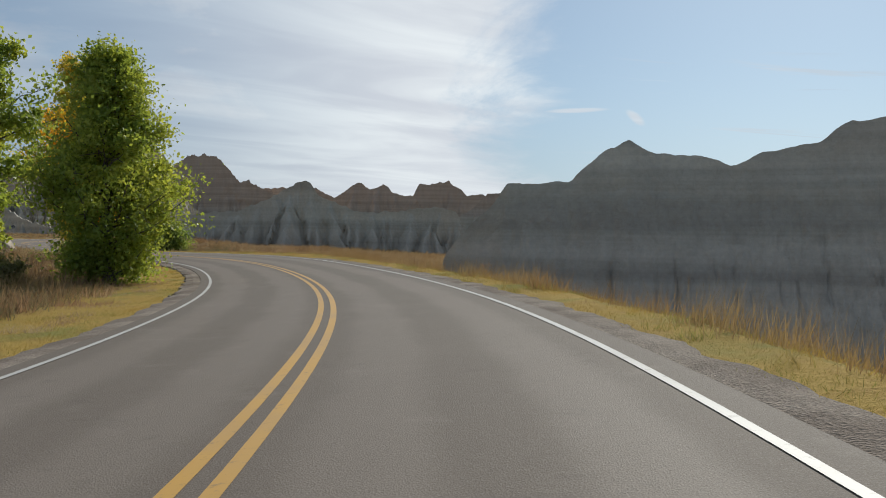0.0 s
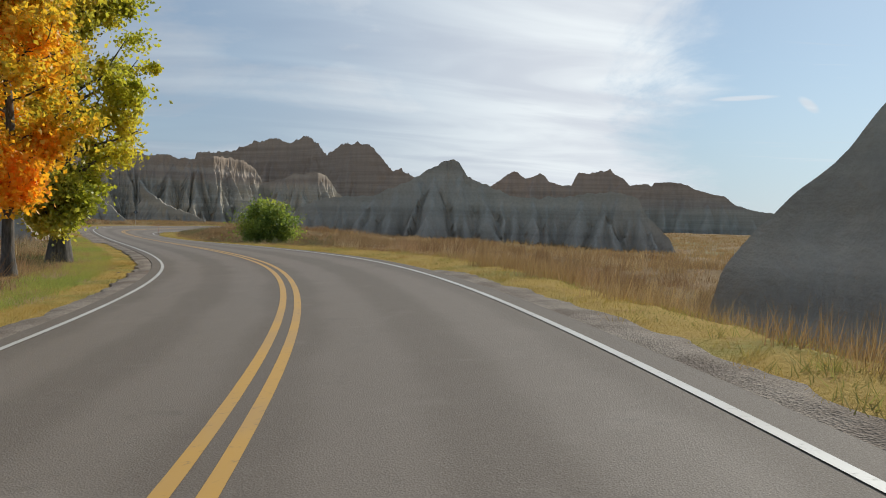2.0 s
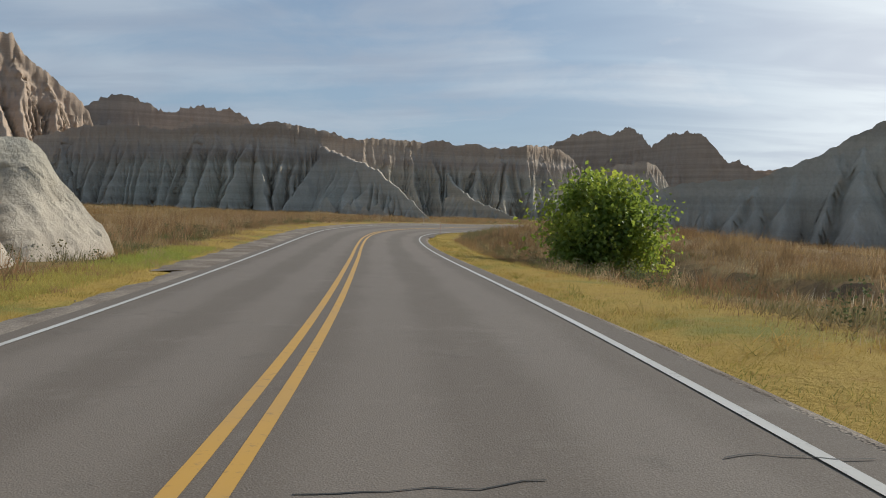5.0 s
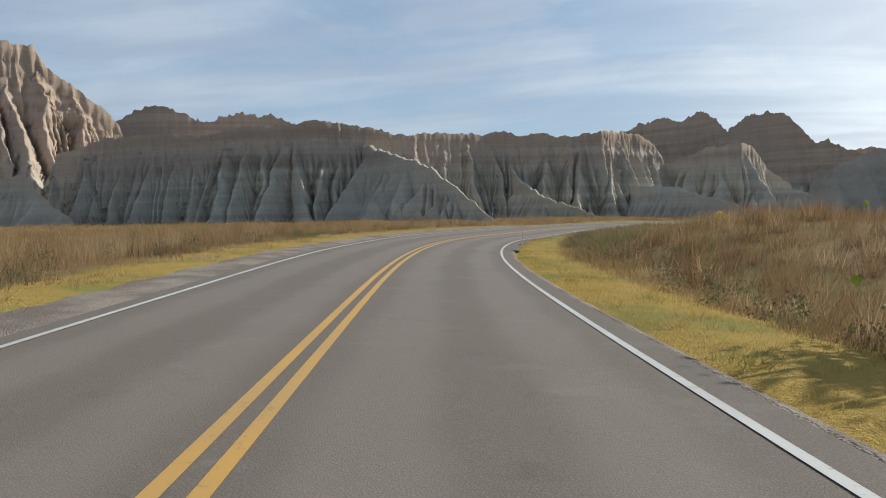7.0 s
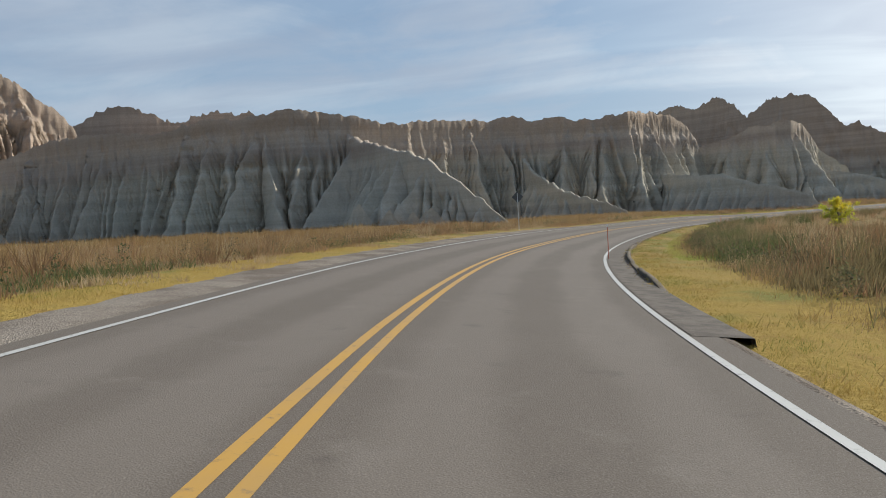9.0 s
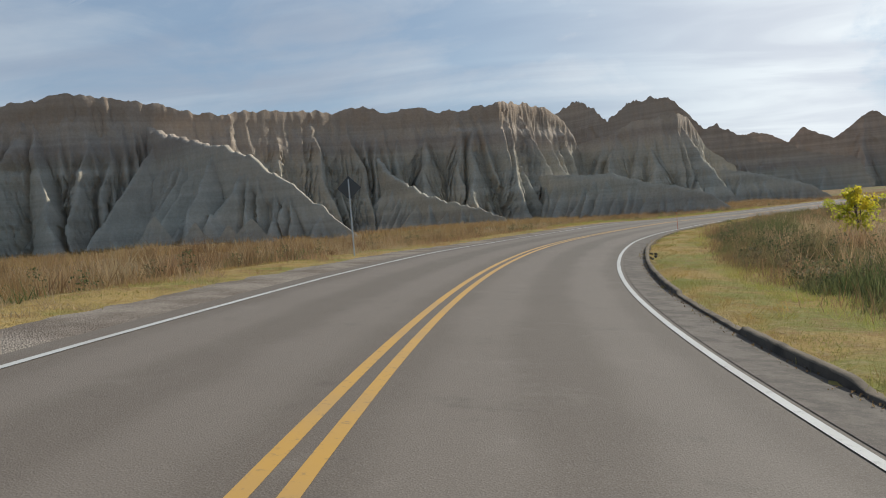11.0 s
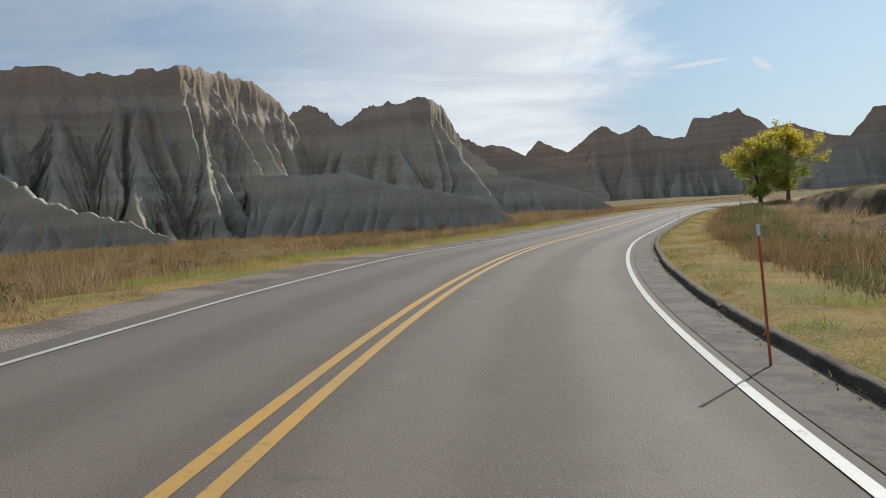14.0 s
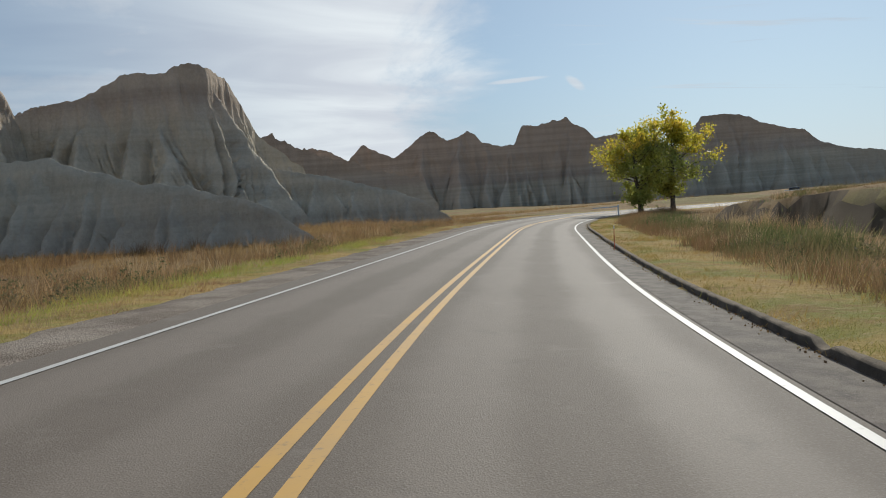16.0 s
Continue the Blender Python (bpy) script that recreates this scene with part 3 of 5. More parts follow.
def build_road():
    road = strip("road", [(-3.87, -0.3), (-3.82, -0.004), (-2, 0.0), (0, 0.005), (2, 0.0), (3.88, -0.004), (3.93, -0.3)], M_ROAD, -60, 455, wavy=0.05)
    tagged(road, "worn grey asphalt road with painted lines", "road", kind="structure")
    strip("edge_line", [(-0.05, 0.006), (0.05, 0.006)], M_WHITE, -60, 455, parent=road, label="worn white edge line", shift=LANE_R)
    strip("edge_line", [(-0.05, 0.006), (0.05, 0.006)], M_WHITE, -60, 455, parent=road, label="worn white edge line", shift=[(q, -w) for q, w in LANE_L])
    for o in (-0.13, 0.13):
        strip("centre_line", [(o - 0.06, 0.0095), (o + 0.06, 0.0095)], M_YELLOW, -60, 455, parent=road, label="worn yellow centre line", shift=MIDDLE)
    tagged(strip("gutter", [(3.56, 0.004), (4.3, -0.008), (4.35, -0.3)], M_GUTTER, 140, 455, 0.5), "dark gritty asphalt gutter beside the kerb", "gutter", kind="structure")
    for sa, o0, o1 in ((73.6, -3.3, -1.6), (74.4, 0.5, 1.9), (74.9, 2.9, 3.8), (118.1, -4.2, -1.2), (118.3, -0.6, 0.3), (118.2, 0.9, 1.9), (118.0, 2.6, 3.3), (162.0, -3.75, -2.2), (162.3, -1.4, 0.4), (163.0, 1.5, 2.2), (195.0, 1.6, 3.8)):
        o = np.arange(o0, o1, 0.12)
        ss = sa + 0.35 * perlin(o / 0.8, o * 0 + sa) + 0.12 * perlin(o / 0.2, o * 0 + sa)
        v = np.stack([at_road(ss - 0.009, o, 0.008), at_road(ss + 0.009 + 0.014 * perlin(o / 0.3, o * 0), o, 0.007)], 1).reshape(-1, 3)
        from_arrays("sealed_crack", v, grid_faces(len(o), 2), M_TAR, road, "thin black tar seam")
    for side, a, b, s0, s1 in (("left", -4.4, -3.78, -60, 92), ("left", -5.1, -3.78, 92, 455), ("right", 3.84, 4.5, -60, 50), ("right", 3.84, 4.06, 50, 142)):
        lo, hi = a, b
        mid = (lo + hi) / 2
        offs = [(lo - 0.3, -0.42), (lo, -0.04), (mid, -0.01), (hi, -0.025)] if side == "left" else [(lo, -0.025), (mid, -0.01), (hi, -0.04), (hi + 0.3, -0.42)]
        tagged(strip("shoulder", offs, M_GRAVEL, s0, s1, 0.25, wavy=0.28, seed=s0 + a), "pinkish gravel shoulder along the road edge", "road shoulder", kind="structure")


def build_kerb():
    prof = [(4.22, -0.10), (4.235, 0.085), (4.255, 0.105), (4.33, 0.115), (4.36, 0.10), (4.38, -0.08)]
    s = np.arange(146.0, 300.0, 0.12)
    cols = []
    for n, (o, up) in enumerate(prof):
        wob = 0.02 * perlin(s / 0.7, s * 0 + n * 0.31) + 0.015 * perlin(s / 0.25, s * 0 + n * 0.9) + 0.05 * perlin(s / 6, s * 0 + 4)
        broken = smooth(perlin(s / 3.1, s * 0 + 8.5) + 0.4 * perlin(s / 0.5, s * 0 + 2.5), 0.36 - 0.22 * smooth(-s, -198, -186), 0.46 - 0.22 * smooth(-s, -198, -186))
        cols.append(at_road(s, o + wob, (up if up < 0 else up * smooth(s, 146.2, 150) - 0.05 * (1 - smooth(s, 146.2, 149))) * (1 - 0.6 * broken + 0.12 * perlin(s / 0.4, s * 0 + n))))
    v = np.stack(cols, 1).reshape(-1, 3)
    tagged(from_arrays("kerb", v, grid_faces(len(s), len(prof)), M_KERB, shade=True), "low dark crumbling asphalt kerb beside the road", "kerb", kind="structure")


build_ground()
build_road()
build_kerb()


# ---- badlands ----
def erode(h, du, dv, soft, times, repose):
    """Rain runs from row to row down a slope h[along, down] and cuts gullies; sides steeper than the repose slump. Returns the heights and the flow."""
    n, rows = h.shape
    diag = np.hypot(du, dv)
    water = np.ones(h.shape)
    for _ in range(times):
        area = np.ones(n)
        for k in range(rows - 1):
            nxt = h[:, k + 1]
            d = dv[:, k]
            left, right = np.concatenate([nxt[:1], nxt[:-1]]), np.concatenate([nxt[1:], nxt[-1:]])
            s = np.stack([(h[:, k] - left) / diag[:, k], (h[:, k] - nxt) / d, (h[:, k] - right) / diag[:, k]])
            s = np.maximum(s, 1e-3)
            w = s ** 7
            w /= w.sum(0)
            if k:
                low = np.minimum(np.minimum(left, right), nxt)
                cut = soft[:, k] * np.sqrt(area) * np.minimum(s.max(0), 3.0)
                h[:, k] = np.maximum(h[:, k] - cut, np.minimum(low + 0.01, h[:, k]))
            flow = w * area
            area = 1.0 + flow[1]
            area[:-1] += flow[0][1:]
            area[1:] += flow[2][:-1]
            water[:, k + 1] = area
        for _ in range(2):
            diff = np.diff(h[:, 1:-1], axis=0)
            move = 0.25 * np.sign(diff) * np.maximum(np.abs(diff) - repose * du, 0)
            h[:-1, 1:-1] += move
            h[1:, 1:-1] -= move
    return h, water


def ridge(name, crest, label, slope=0.55, carve=1.0, du=0.8, rows=40, seed=0.0, jag=0.35, foot=-3.0, back=1.0, ends=0.35, category="cliff", ledge=0.35, cap=0.4, rib=5.2, lip=1.0, times=24, repose=1.0, band=0.2, wall=0.26, spurs=1.0, slot=1.0, brow=0.0, mat=None):
    """A ridge of eroded clay along a crest, listed from left to right as seen from the road: rain has cut gullies and rills down its face."""
    c = np.array(crest, float)
    for first in (True, False):     # the ends run down to the ground
        a, b = (c[0], c[1]) if first else (c[-1], c[-2])
        out = (a - b)[:2] / (np.linalg.norm((a - b)[:2]) + 1e-6)
        tip = np.array([*(a[:2] + out * max(a[2] - foot, 0.5) * ends), foot + 0.05])
        c = np.vstack([tip, c]) if first else np.vstack([c, tip])
    d = np.concatenate([[0], np.cumsum(np.linalg.norm(np.diff(c[:, :2], axis=0), axis=1))])
    u = np.linspace(0, d[-1], max(12, int(d[-1] / du)))
    px, py, pz = (np.interp(u, d, c[:, i]) for i in range(3))
    k = max(1, int(5 / du))
    ker = np.hanning(2 * k + 3)[1:-1]
    ker /= ker.sum()
    sm = lambda v: np.convolve(np.concatenate([[v[0]] * k, v, [v[-1]] * k]), ker, "valid")  # noqa: E731
    sx, sy = sm(px), sm(py)
    tx, ty = np.gradient(sx), np.gradient(sy)
    ln = np.hypot(tx, ty) + 1e-9
    nx, ny = sm(ty / ln), sm(-tx / ln)
    hgt = np.maximum(pz - foot, 0.02)
    size = np.clip(hgt / 20, 0.12, 2.2)
    pz = pz + jag * np.minimum(1, hgt / 4) * (perlin(u / (1.6 * size.mean() + 0.5), u * 0 + seed) + 0.6 * perlin(u / 0.9, u * 0 + seed + 5) + 0.45 * smooth(perlin(u / 3.1, u * 0 + seed + 7), 0.08, 0.14) + 0.12 * smooth(perlin(u / 0.8, u * 0 + seed + 1), 0.1, 0.2))
    hgt = np.maximum(pz - foot, 0.02)
    kw = max(2, int(9 / du))
    ker2 = np.hanning(2 * kw + 3)[1:-1]
    ker2 /= ker2.sum()
    wide = np.convolve(np.concatenate([[0.0] * kw, hgt, [0.0] * kw]), ker2, 'valid')
    wide = np.minimum(wide, hgt * 2.5 + 0.3)
    gap = rib * size.mean()
    fade = np.minimum(1, hgt / (5 * size))
    drop = np.linspace(0, 1, 201)
    cols = []
    for side, ratio in ((1, slope), (-1, slope * back)):
        count = rows if side == 1 else rows // 3
        reach = np.maximum(ratio * wide * (1.0 + 0.3 * perlin(u / (2.6 * gap), u * 0 + seed + side)), 0.15)
        t = np.linspace(0, 1, count + 1)
        t = 0.6 * t + 0.4 * t ** 2
        fall = np.interp(np.maximum(t - brow, 0) / wall, cap * drop + (1 - cap) * drop ** 1.7, drop)     # share of the height lost on the way out
        out = reach[:, None] * t[None]
        h = foot + hgt[:, None] * (1 - fall[None])
        uu = u[:, None] + 0 * out
        inner = smooth(t, 0.0, 0.12)[None] * (1 - smooth(t, 0.93, 1.0))[None] * fade[:, None]
        if side == 1:
            step = float(u[1] - u[0])
            rng = np.random.default_rng(int(seed * 10))
            # steep-sided spurs stand out from the wall, large ones first, small ones between them
            for space, tops, runs, steep in ((1.25, (0.78, 1.0), (0.7, 1.15), (1.3, 2.0)), (0.6, (0.6, 0.99), (0.4, 0.9), (2.0, 3.2)), (0.23, (0.4, 0.97), (0.22, 0.62), (3.6, 5.5))):
                at = np.arange(0, u[-1], space * gap) + rng.uniform(-0.4, 0.4, len(np.arange(0, u[-1], space * gap))) * space * gap
                for uj in at:
                    hj, rj = np.interp(uj, u, hgt), np.interp(uj, u, reach)
                    top, run, side_slope = hj * rng.uniform(*tops) * min(1.0, 0.55 + 0.45 * spurs), rj * rng.uniform(*runs) * spurs, rng.uniform(*steep) * repose
                    bend, power = rng.uniform(0, 90), rng.uniform(1.0, 1.35)
                    i0, i1 = np.searchsorted(u, (uj - top / side_slope - gap, uj + top / side_slope + gap))
                    q = np.clip(1 - out[i0:i1] / max(run, 0.05), 0, 1)
                    mid = uj + 0.14 * gap * space * (perlin(out[i0:i1] / (0.5 * gap), out[i0:i1] * 0 + bend)) * 2 + rng.uniform(-0.55, 0.55) * out[i0:i1]
                    crown = foot + top * q ** power + 0.25 * size[i0:i1, None] * perlin(out[i0:i1] / 0.8, out[i0:i1] * 0 + bend)
                    h[i0:i1] = np.maximum(h[i0:i1], np.where(q > 0, crown - side_slope * np.abs(uu[i0:i1] - mid), -99))
            h[:, 1:] = np.minimum(h[:, 1:], pz[:, None] - 0.03 * out[:, 1:])
            h[:, -1] = foot
            h = np.minimum.accumulate(h, axis=1)
            seedling = h - (0.22 * size[:, None] * perlin(uu / (0.16 * gap), out / (0.4 * gap) + seed) + 0.12 * rng.random(h.shape)) * inner
            hard = 1.0 + 0.55 * perlin(h * 0.33 + seed, uu / 60) + 0.35 * perlin(h * 1.1 + seed, uu / 40)
            soft = 0.0013 * carve * np.sqrt(step / 0.2) * size[:, None] * np.maximum(hard, 0.2) * (0.3 + 0.7 * smooth(t, 0.02, 0.3))[None] * (0.25 + 0.75 * fade[:, None])
            h, water = erode(seedling, step, np.diff(out, axis=1) + 0.02, soft, times, repose * 4.0)
        else:
            h = h - 0.5 * size[:, None] * perlin(uu / (0.45 * gap), out / (0.9 * gap) + seed) * inner
        if side == 1:       # the streams have sunk narrow slots into the clay
            w = np.sqrt(water * step / 0.2)
            w[1:-1] = np.maximum(w[1:-1], 0.62 * np.maximum(w[:-2], w[2:]))
            sunk = slot * size[:, None] * (0.35 * smooth(w, 1.3, 3.5) + 1.1 * smooth(w, 3.0, 9.0)) * smooth(t, 0.03, 0.2)[None] * (1 - smooth(t, 0.88, 1.0))[None] * fade[:, None]
        lost = np.clip((pz[:, None] - h) / hgt[:, None], 0, 1)
        led = ledge * size[:, None] * (perlin(h * 0.55, h * 0 + seed) + 0.6 * perlin(h * 1.6, uu / 30 + seed) + 0.5 * perlin(h * 4.2, uu / 12 + seed)) * np.minimum(1, 6 * t)[None] * (0.22 + 0.9 * (1 - smooth(lost, band * 0.7, band * 1.3)))
        led = led + 0.34 * size[:, None] * (perlin(uu / (0.22 * gap), h * 0.3 + seed + 6) - 0.7 * smooth(perlin(uu / (0.4 * gap), h * 0.14 + seed + 8), 0.05, 0.25)) * smooth(lost, 0.01, 0.08) * (1 - smooth(lost, 0.3, 0.6)) * min(1.0, carve)
        over = 0.5 * np.minimum(size, 1.3)[:, None] * (0.9 + perlin(u / 2.2, u * 0 + seed + 2))[:, None] * smooth(lost, 0.0, 0.02) * (1 - smooth(lost, 0.035, 0.09)) * fade[:, None] * lip
        o = (out - (np.minimum(sunk, 0.6 * out) if side == 1 else 0) + led * fade[:, None] + over + 0.10 * size[:, None] * perlin(uu / 0.7, h / 0.7 + seed) * np.minimum(1, 8 * t)[None]) * side
        face = np.stack([px[:, None] + nx[:, None] * o, py[:, None] + ny[:, None] * o, h], 2)
        cols.append(face[:, ::-1] if side == 1 else face)
    v = np.concatenate(cols, 1)
    rc = v.shape[1]
    faces = grid_faces(len(u), rc)[:, ::-1]
    faces = faces[faces.min(1) % rc != rows]        # the two sides meet in a sharp crest
    root = tagged(new(name), label, category)
    top = (v[:, :, 2].ravel()[faces].mean(1) - foot > (1 - band) * hgt[faces.min(1) // rc])
    from_arrays("caprock", v.reshape(-1, 3), faces[top], mat or M_ROCK, root, "tan ledged upper band", shade=True)
    from_arrays("slope", v.reshape(-1, 3), faces[~top], mat or M_ROCK, root, "grey gullied slope", shade=True)
    return root


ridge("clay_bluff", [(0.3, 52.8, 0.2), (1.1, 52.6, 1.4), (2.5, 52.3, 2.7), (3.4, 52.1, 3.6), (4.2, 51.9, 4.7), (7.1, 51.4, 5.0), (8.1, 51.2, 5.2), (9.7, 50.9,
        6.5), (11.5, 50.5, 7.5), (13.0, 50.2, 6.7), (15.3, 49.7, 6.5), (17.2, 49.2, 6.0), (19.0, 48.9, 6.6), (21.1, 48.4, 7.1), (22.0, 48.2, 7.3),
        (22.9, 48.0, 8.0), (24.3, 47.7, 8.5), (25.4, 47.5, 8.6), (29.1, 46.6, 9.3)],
      "low grey clay bluff with flat-lying bands", slope=0.75, du=0.15, rows=36, seed=1.3, foot=-6.5, jag=0.25, lip=0.0, ledge=1.0, category="bluff", ends=0.3, carve=0.5, cap=0.7, spurs=0.55, wall=0.7, slot=0.6, rib=18, mat=M_BANDED_GLARE)
ridge("capped_ridge", [(-52.7, 151.9, 3.8), (-47.8, 152.6, 5.6), (-40.5, 153.7, 6.1), (-35.5, 154.5, 8.2), (-32.8, 154.9, 9.8), (-30.1, 155.3, 11.4), (-28.6,
        155.5, 11.8), (-27.3, 155.8, 11.8), (-25.8, 156.1, 9.1), (-23.2, 156.7, 8.3), (-19.8, 157.4, 6.6), (-16.0, 158.2, 6.1), (-11.6, 159.2, 6.5),
        (-6.6, 160.0, 7.2), (-2.3, 160.0, 7.4), (0.2, 160.0, 6.6), (2.0, 160.0, 3.6), (5.5, 160.0, 0.0)],
      "grey clay ridge with one capped knob", slope=0.7, du=0.3, rows=60, seed=4.1, foot=-3.0, lip=0.0, category="ridge")
ridge("pinnacle_ridge", [(-163.2, 607.5, 39.7), (-146.0, 608.2, 36.4), (-130.0, 608.9, 37.8), (-123.0, 609.2, 35.5), (-114.8, 609.6, 30.7), (-107.6, 609.9, 38.1),
        (-100.3, 610.2, 34.0), (-93.4, 610.5, 30.5), (-87.5, 610.8, 33.9), (-81.5, 611.1, 38.5), (-76.2, 611.3, 42.0), (-72.6, 611.4, 41.1), (-67.6,
        611.7, 36.9), (-61.0, 612.0, 38.8), (-57.2, 612.1, 41.0), (-53.5, 612.2, 38.7), (-50.2, 612.3, 34.7), (-41.4, 612.6, 32.5), (-34.5, 612.8,
        32.7), (-30.3, 613.0, 42.1), (-22.9, 613.2, 40.9), (-15.1, 613.5, 43.2), (-12.7, 613.6, 42.1), (-8.7, 613.7, 44.8), (-5.3, 613.8, 40.3),
        (0.0, 614.0, 38.7), (5.1, 614.2, 33.2), (15.9, 614.5, 34.4), (31.6, 615.1, 27.9), (57.7, 615.9, 22.8)],
      "far brown ridge of twin peaks and horned tower", slope=0.45, du=0.8, rows=40, seed=7.7, foot=0.0, jag=0.7, lip=0.15, rib=6, category="ridge", slot=1.4)
ridge("flat_topped_butte", [(-4.4, 493.4, 11.6), (7.1, 497.5, 18.7), (13.2, 499.6, 24.3), (16.9, 500.9, 28.7), (25.5, 502.3, 29.4), (33.7, 502.7, 28.1), (38.7, 502.9,
        25.6), (49.9, 503.5, 22.4), (55.1, 503.8, 21.6), (60.1, 504.0, 17.3), (70.4, 504.5, 14.1), (84.7, 505.2, 12.5), (112.9, 506.6, 8.4)],
      "far flat-topped brown butte sloping away to one side", slope=0.5, du=0.9, rows=36, seed=9.2, foot=0.0, jag=0.5, rib=6, lip=0.1, category="butte")
ridge("double_peak", [(-308.6, 588.5, 52.1), (-276.7, 581.0, 52.5), (-256.8, 576.3, 58.7), (-240.0, 572.3, 60.8), (-228.1, 569.6, 57.3), (-219.0, 567.4, 60.8),
        (-212.1, 565.4, 61.6), (-203.5, 559.2, 56.4), (-193.5, 551.9, 47.8), (-184.9, 545.7, 52.3), (-175.0, 538.5, 54.3), (-158.7, 533.3, 52.9),
        (-153.5, 534.2, 48.1), (-148.2, 535.1, 41.3), (-142.9, 536.0, 36.3), (-138.0, 536.9, 37.4), (-132.8, 537.8, 34.0), (-124.5, 539.2, 30.3), (-109.7, 541.8, 25.0), (-80.7, 546.8, 15.0)],
      "far tan double-peaked badlands butte", slope=0.4, du=0.9, rows=46, seed=11.4, foot=0.0, jag=1.6, lip=0.3, category="butte", ledge=0.6, slot=1.4)
ridge("cliff_wall", [(-252.6, 200.3, 20.8), (-234.8, 204.5, 23.9), (-220.0, 207.9, 24.3), (-206.2, 211.2, 22.4), (-194.6, 213.9, 24.1), (-185.0, 217.6, 23.7),
        (-176.5, 222.0, 24.9), (-164.4, 240.2, 21.5), (-162.8, 243.9, 22.3), (-160.8, 248.5, 22.1), (-157.1, 257.2, 22.6), (-155.7, 260.3, 22.4),
        (-152.5, 263.8, 23.4), (-149.4, 266.1, 21.8), (-146.1, 268.5, 22.4), (-141.4, 271.9, 21.6), (-137.3, 274.9, 21.9), (-133.0, 278.0, 22.8),
        (-132.0, 286.4, 23.1), (-129.7, 294.4, 22.6), (-128.5, 300.4, 20.2), (-127.7, 303.5, 17.1), (-127.2, 306.4, 12.0)],
      "long fluted grey clay cliff with a tan upper band", slope=0.46, du=0.2, rows=90, seed=3.7, foot=-1.0, jag=0.55, lip=0.8, rib=4.4, category="cliff", ledge=1.5, slot=1.6)
ridge("eroded_butte", [(-128.4, 305.5, 15.6), (-124.8, 305.2, 16.5), (-120.9, 304.9, 16.9), (-119.2, 304.8, 17.5), (-116.1, 304.5, 18.9), (-111.1, 304.2, 18.9),
        (-110.1, 304.1, 19.6), (-107.6, 307.1, 19.9), (-106.6, 312.7, 19.1), (-105.8, 317.0, 16.5), (-104.8, 319.9, 13.2), (-102.6, 321.9, 11.3),
        (-99.9, 324.0, 9.0)],
      "steep banded clay butte at the cliff's end", slope=0.55, du=0.2, rows=80, seed=5.9, foot=-1.5, jag=0.4, lip=0.3, rib=4.0, category="butte", ledge=1.0, slot=1.5)
ridge("low_spur", [(-135.4, 287.1, 9.5), (-126.0, 283.2, 9.0), (-117.5, 279.6, 8.0), (-112.8, 277.7, 7.9), (-110.4, 276.7, 6.9), (-105.2, 274.5, 5.3),
        (-101.7, 273.0, 4.8), (-98.7, 271.8, 3.8), (-95.8, 270.6, 2.9), (-93.9, 269.8, 1.5), (-92.2, 269.1, 0.3)],
      "low rounded grey clay spur running out to grass", slope=0.7, du=0.25, rows=34, seed=3.3, foot=-1.5, jag=0.2, lip=0.0, category="spur", ends=0.6, brow=0.022)
ridge("low_spur", [(-102.2, 312.5, 8.4), (-97.1, 313.4, 7.4), (-94.5, 313.8, 6.7), (-87.9, 315.0, 4.7), (-84.9, 315.5, 3.6), (-81.2, 316.1, 0.9)],
      "small grey clay spur below the butte", slope=0.7, du=0.25, rows=30, seed=6.1, foot=-1.0, jag=0.2, lip=0.0, category="spur", ends=0.6, brow=0.022)
ridge("crag", [(-286.9, 180.7, 59.3), (-284.1, 192.1, 57.1), (-282.1, 200.1, 55.0), (-280.0, 208.6, 54.4), (-279.3, 211.3, 49.0), (-277.5, 218.8, 43.8), (-275.3, 227.2, 37.7), (-274.2, 231.9, 32.7)],
      "tall sunlit tan crag of crumbled clay", slope=0.6, du=0.35, rows=90, seed=8.8, foot=-1.0, jag=1.1, rib=4, category="crag", ledge=2.2, carve=1.3, slot=1.3)
ridge("cone_hill", [(-307.1, 247.0, 36.6), (-299.3, 252.1, 41.2), (-292.5, 256.7, 43.9), (-286.6, 265.1, 40.2), (-283.5, 269.8, 37.3), (-280.2, 274.6, 39.8),
        (-275.9, 281.2, 41.0), (-269.2, 291.2, 40.2), (-265.8, 296.2, 36.8)],
      "tan cone and flat knobs behind the cliff", slope=0.9, du=0.6, rows=30, seed=8.1, foot=0.0, jag=1.6, lip=0.2, rib=5, category="hill")
ridge("cliff_spur", [(-172.6, 232.3, 20.0), (-158.3, 226.5, 16.0), (-147.0, 222.0, 13.7), (-142.9, 222.4, 11.4), (-139.0, 222.8, 8.7), (-134.4, 223.3, 5.0),
        (-131.4, 223.6, 2.8), (-128.6, 223.9, 0.5)],
      "sharp grey clay spur stepping down from the cliff", slope=0.75, du=0.2, rows=60, seed=12.5, foot=-1.0, jag=0.6, lip=0.0, category="spur", brow=0.04, slot=1.7, carve=1.8)
ridge("cliff_spur", [(-157.8, 269.1, 22.5), (-152.0, 264.8, 15.3), (-146.3, 260.6, 10.7), (-135.8, 254.9, 5.9), (-125.9, 252.3, 3.4), (-121.3, 251.1, 1.5)],
      "narrow grey clay spur stepping down to the grass", slope=0.75, du=0.2, rows=56, seed=13.1, foot=-1.0, jag=0.5, lip=0.0, category="spur", brow=0.04, slot=1.6, carve=1.6)
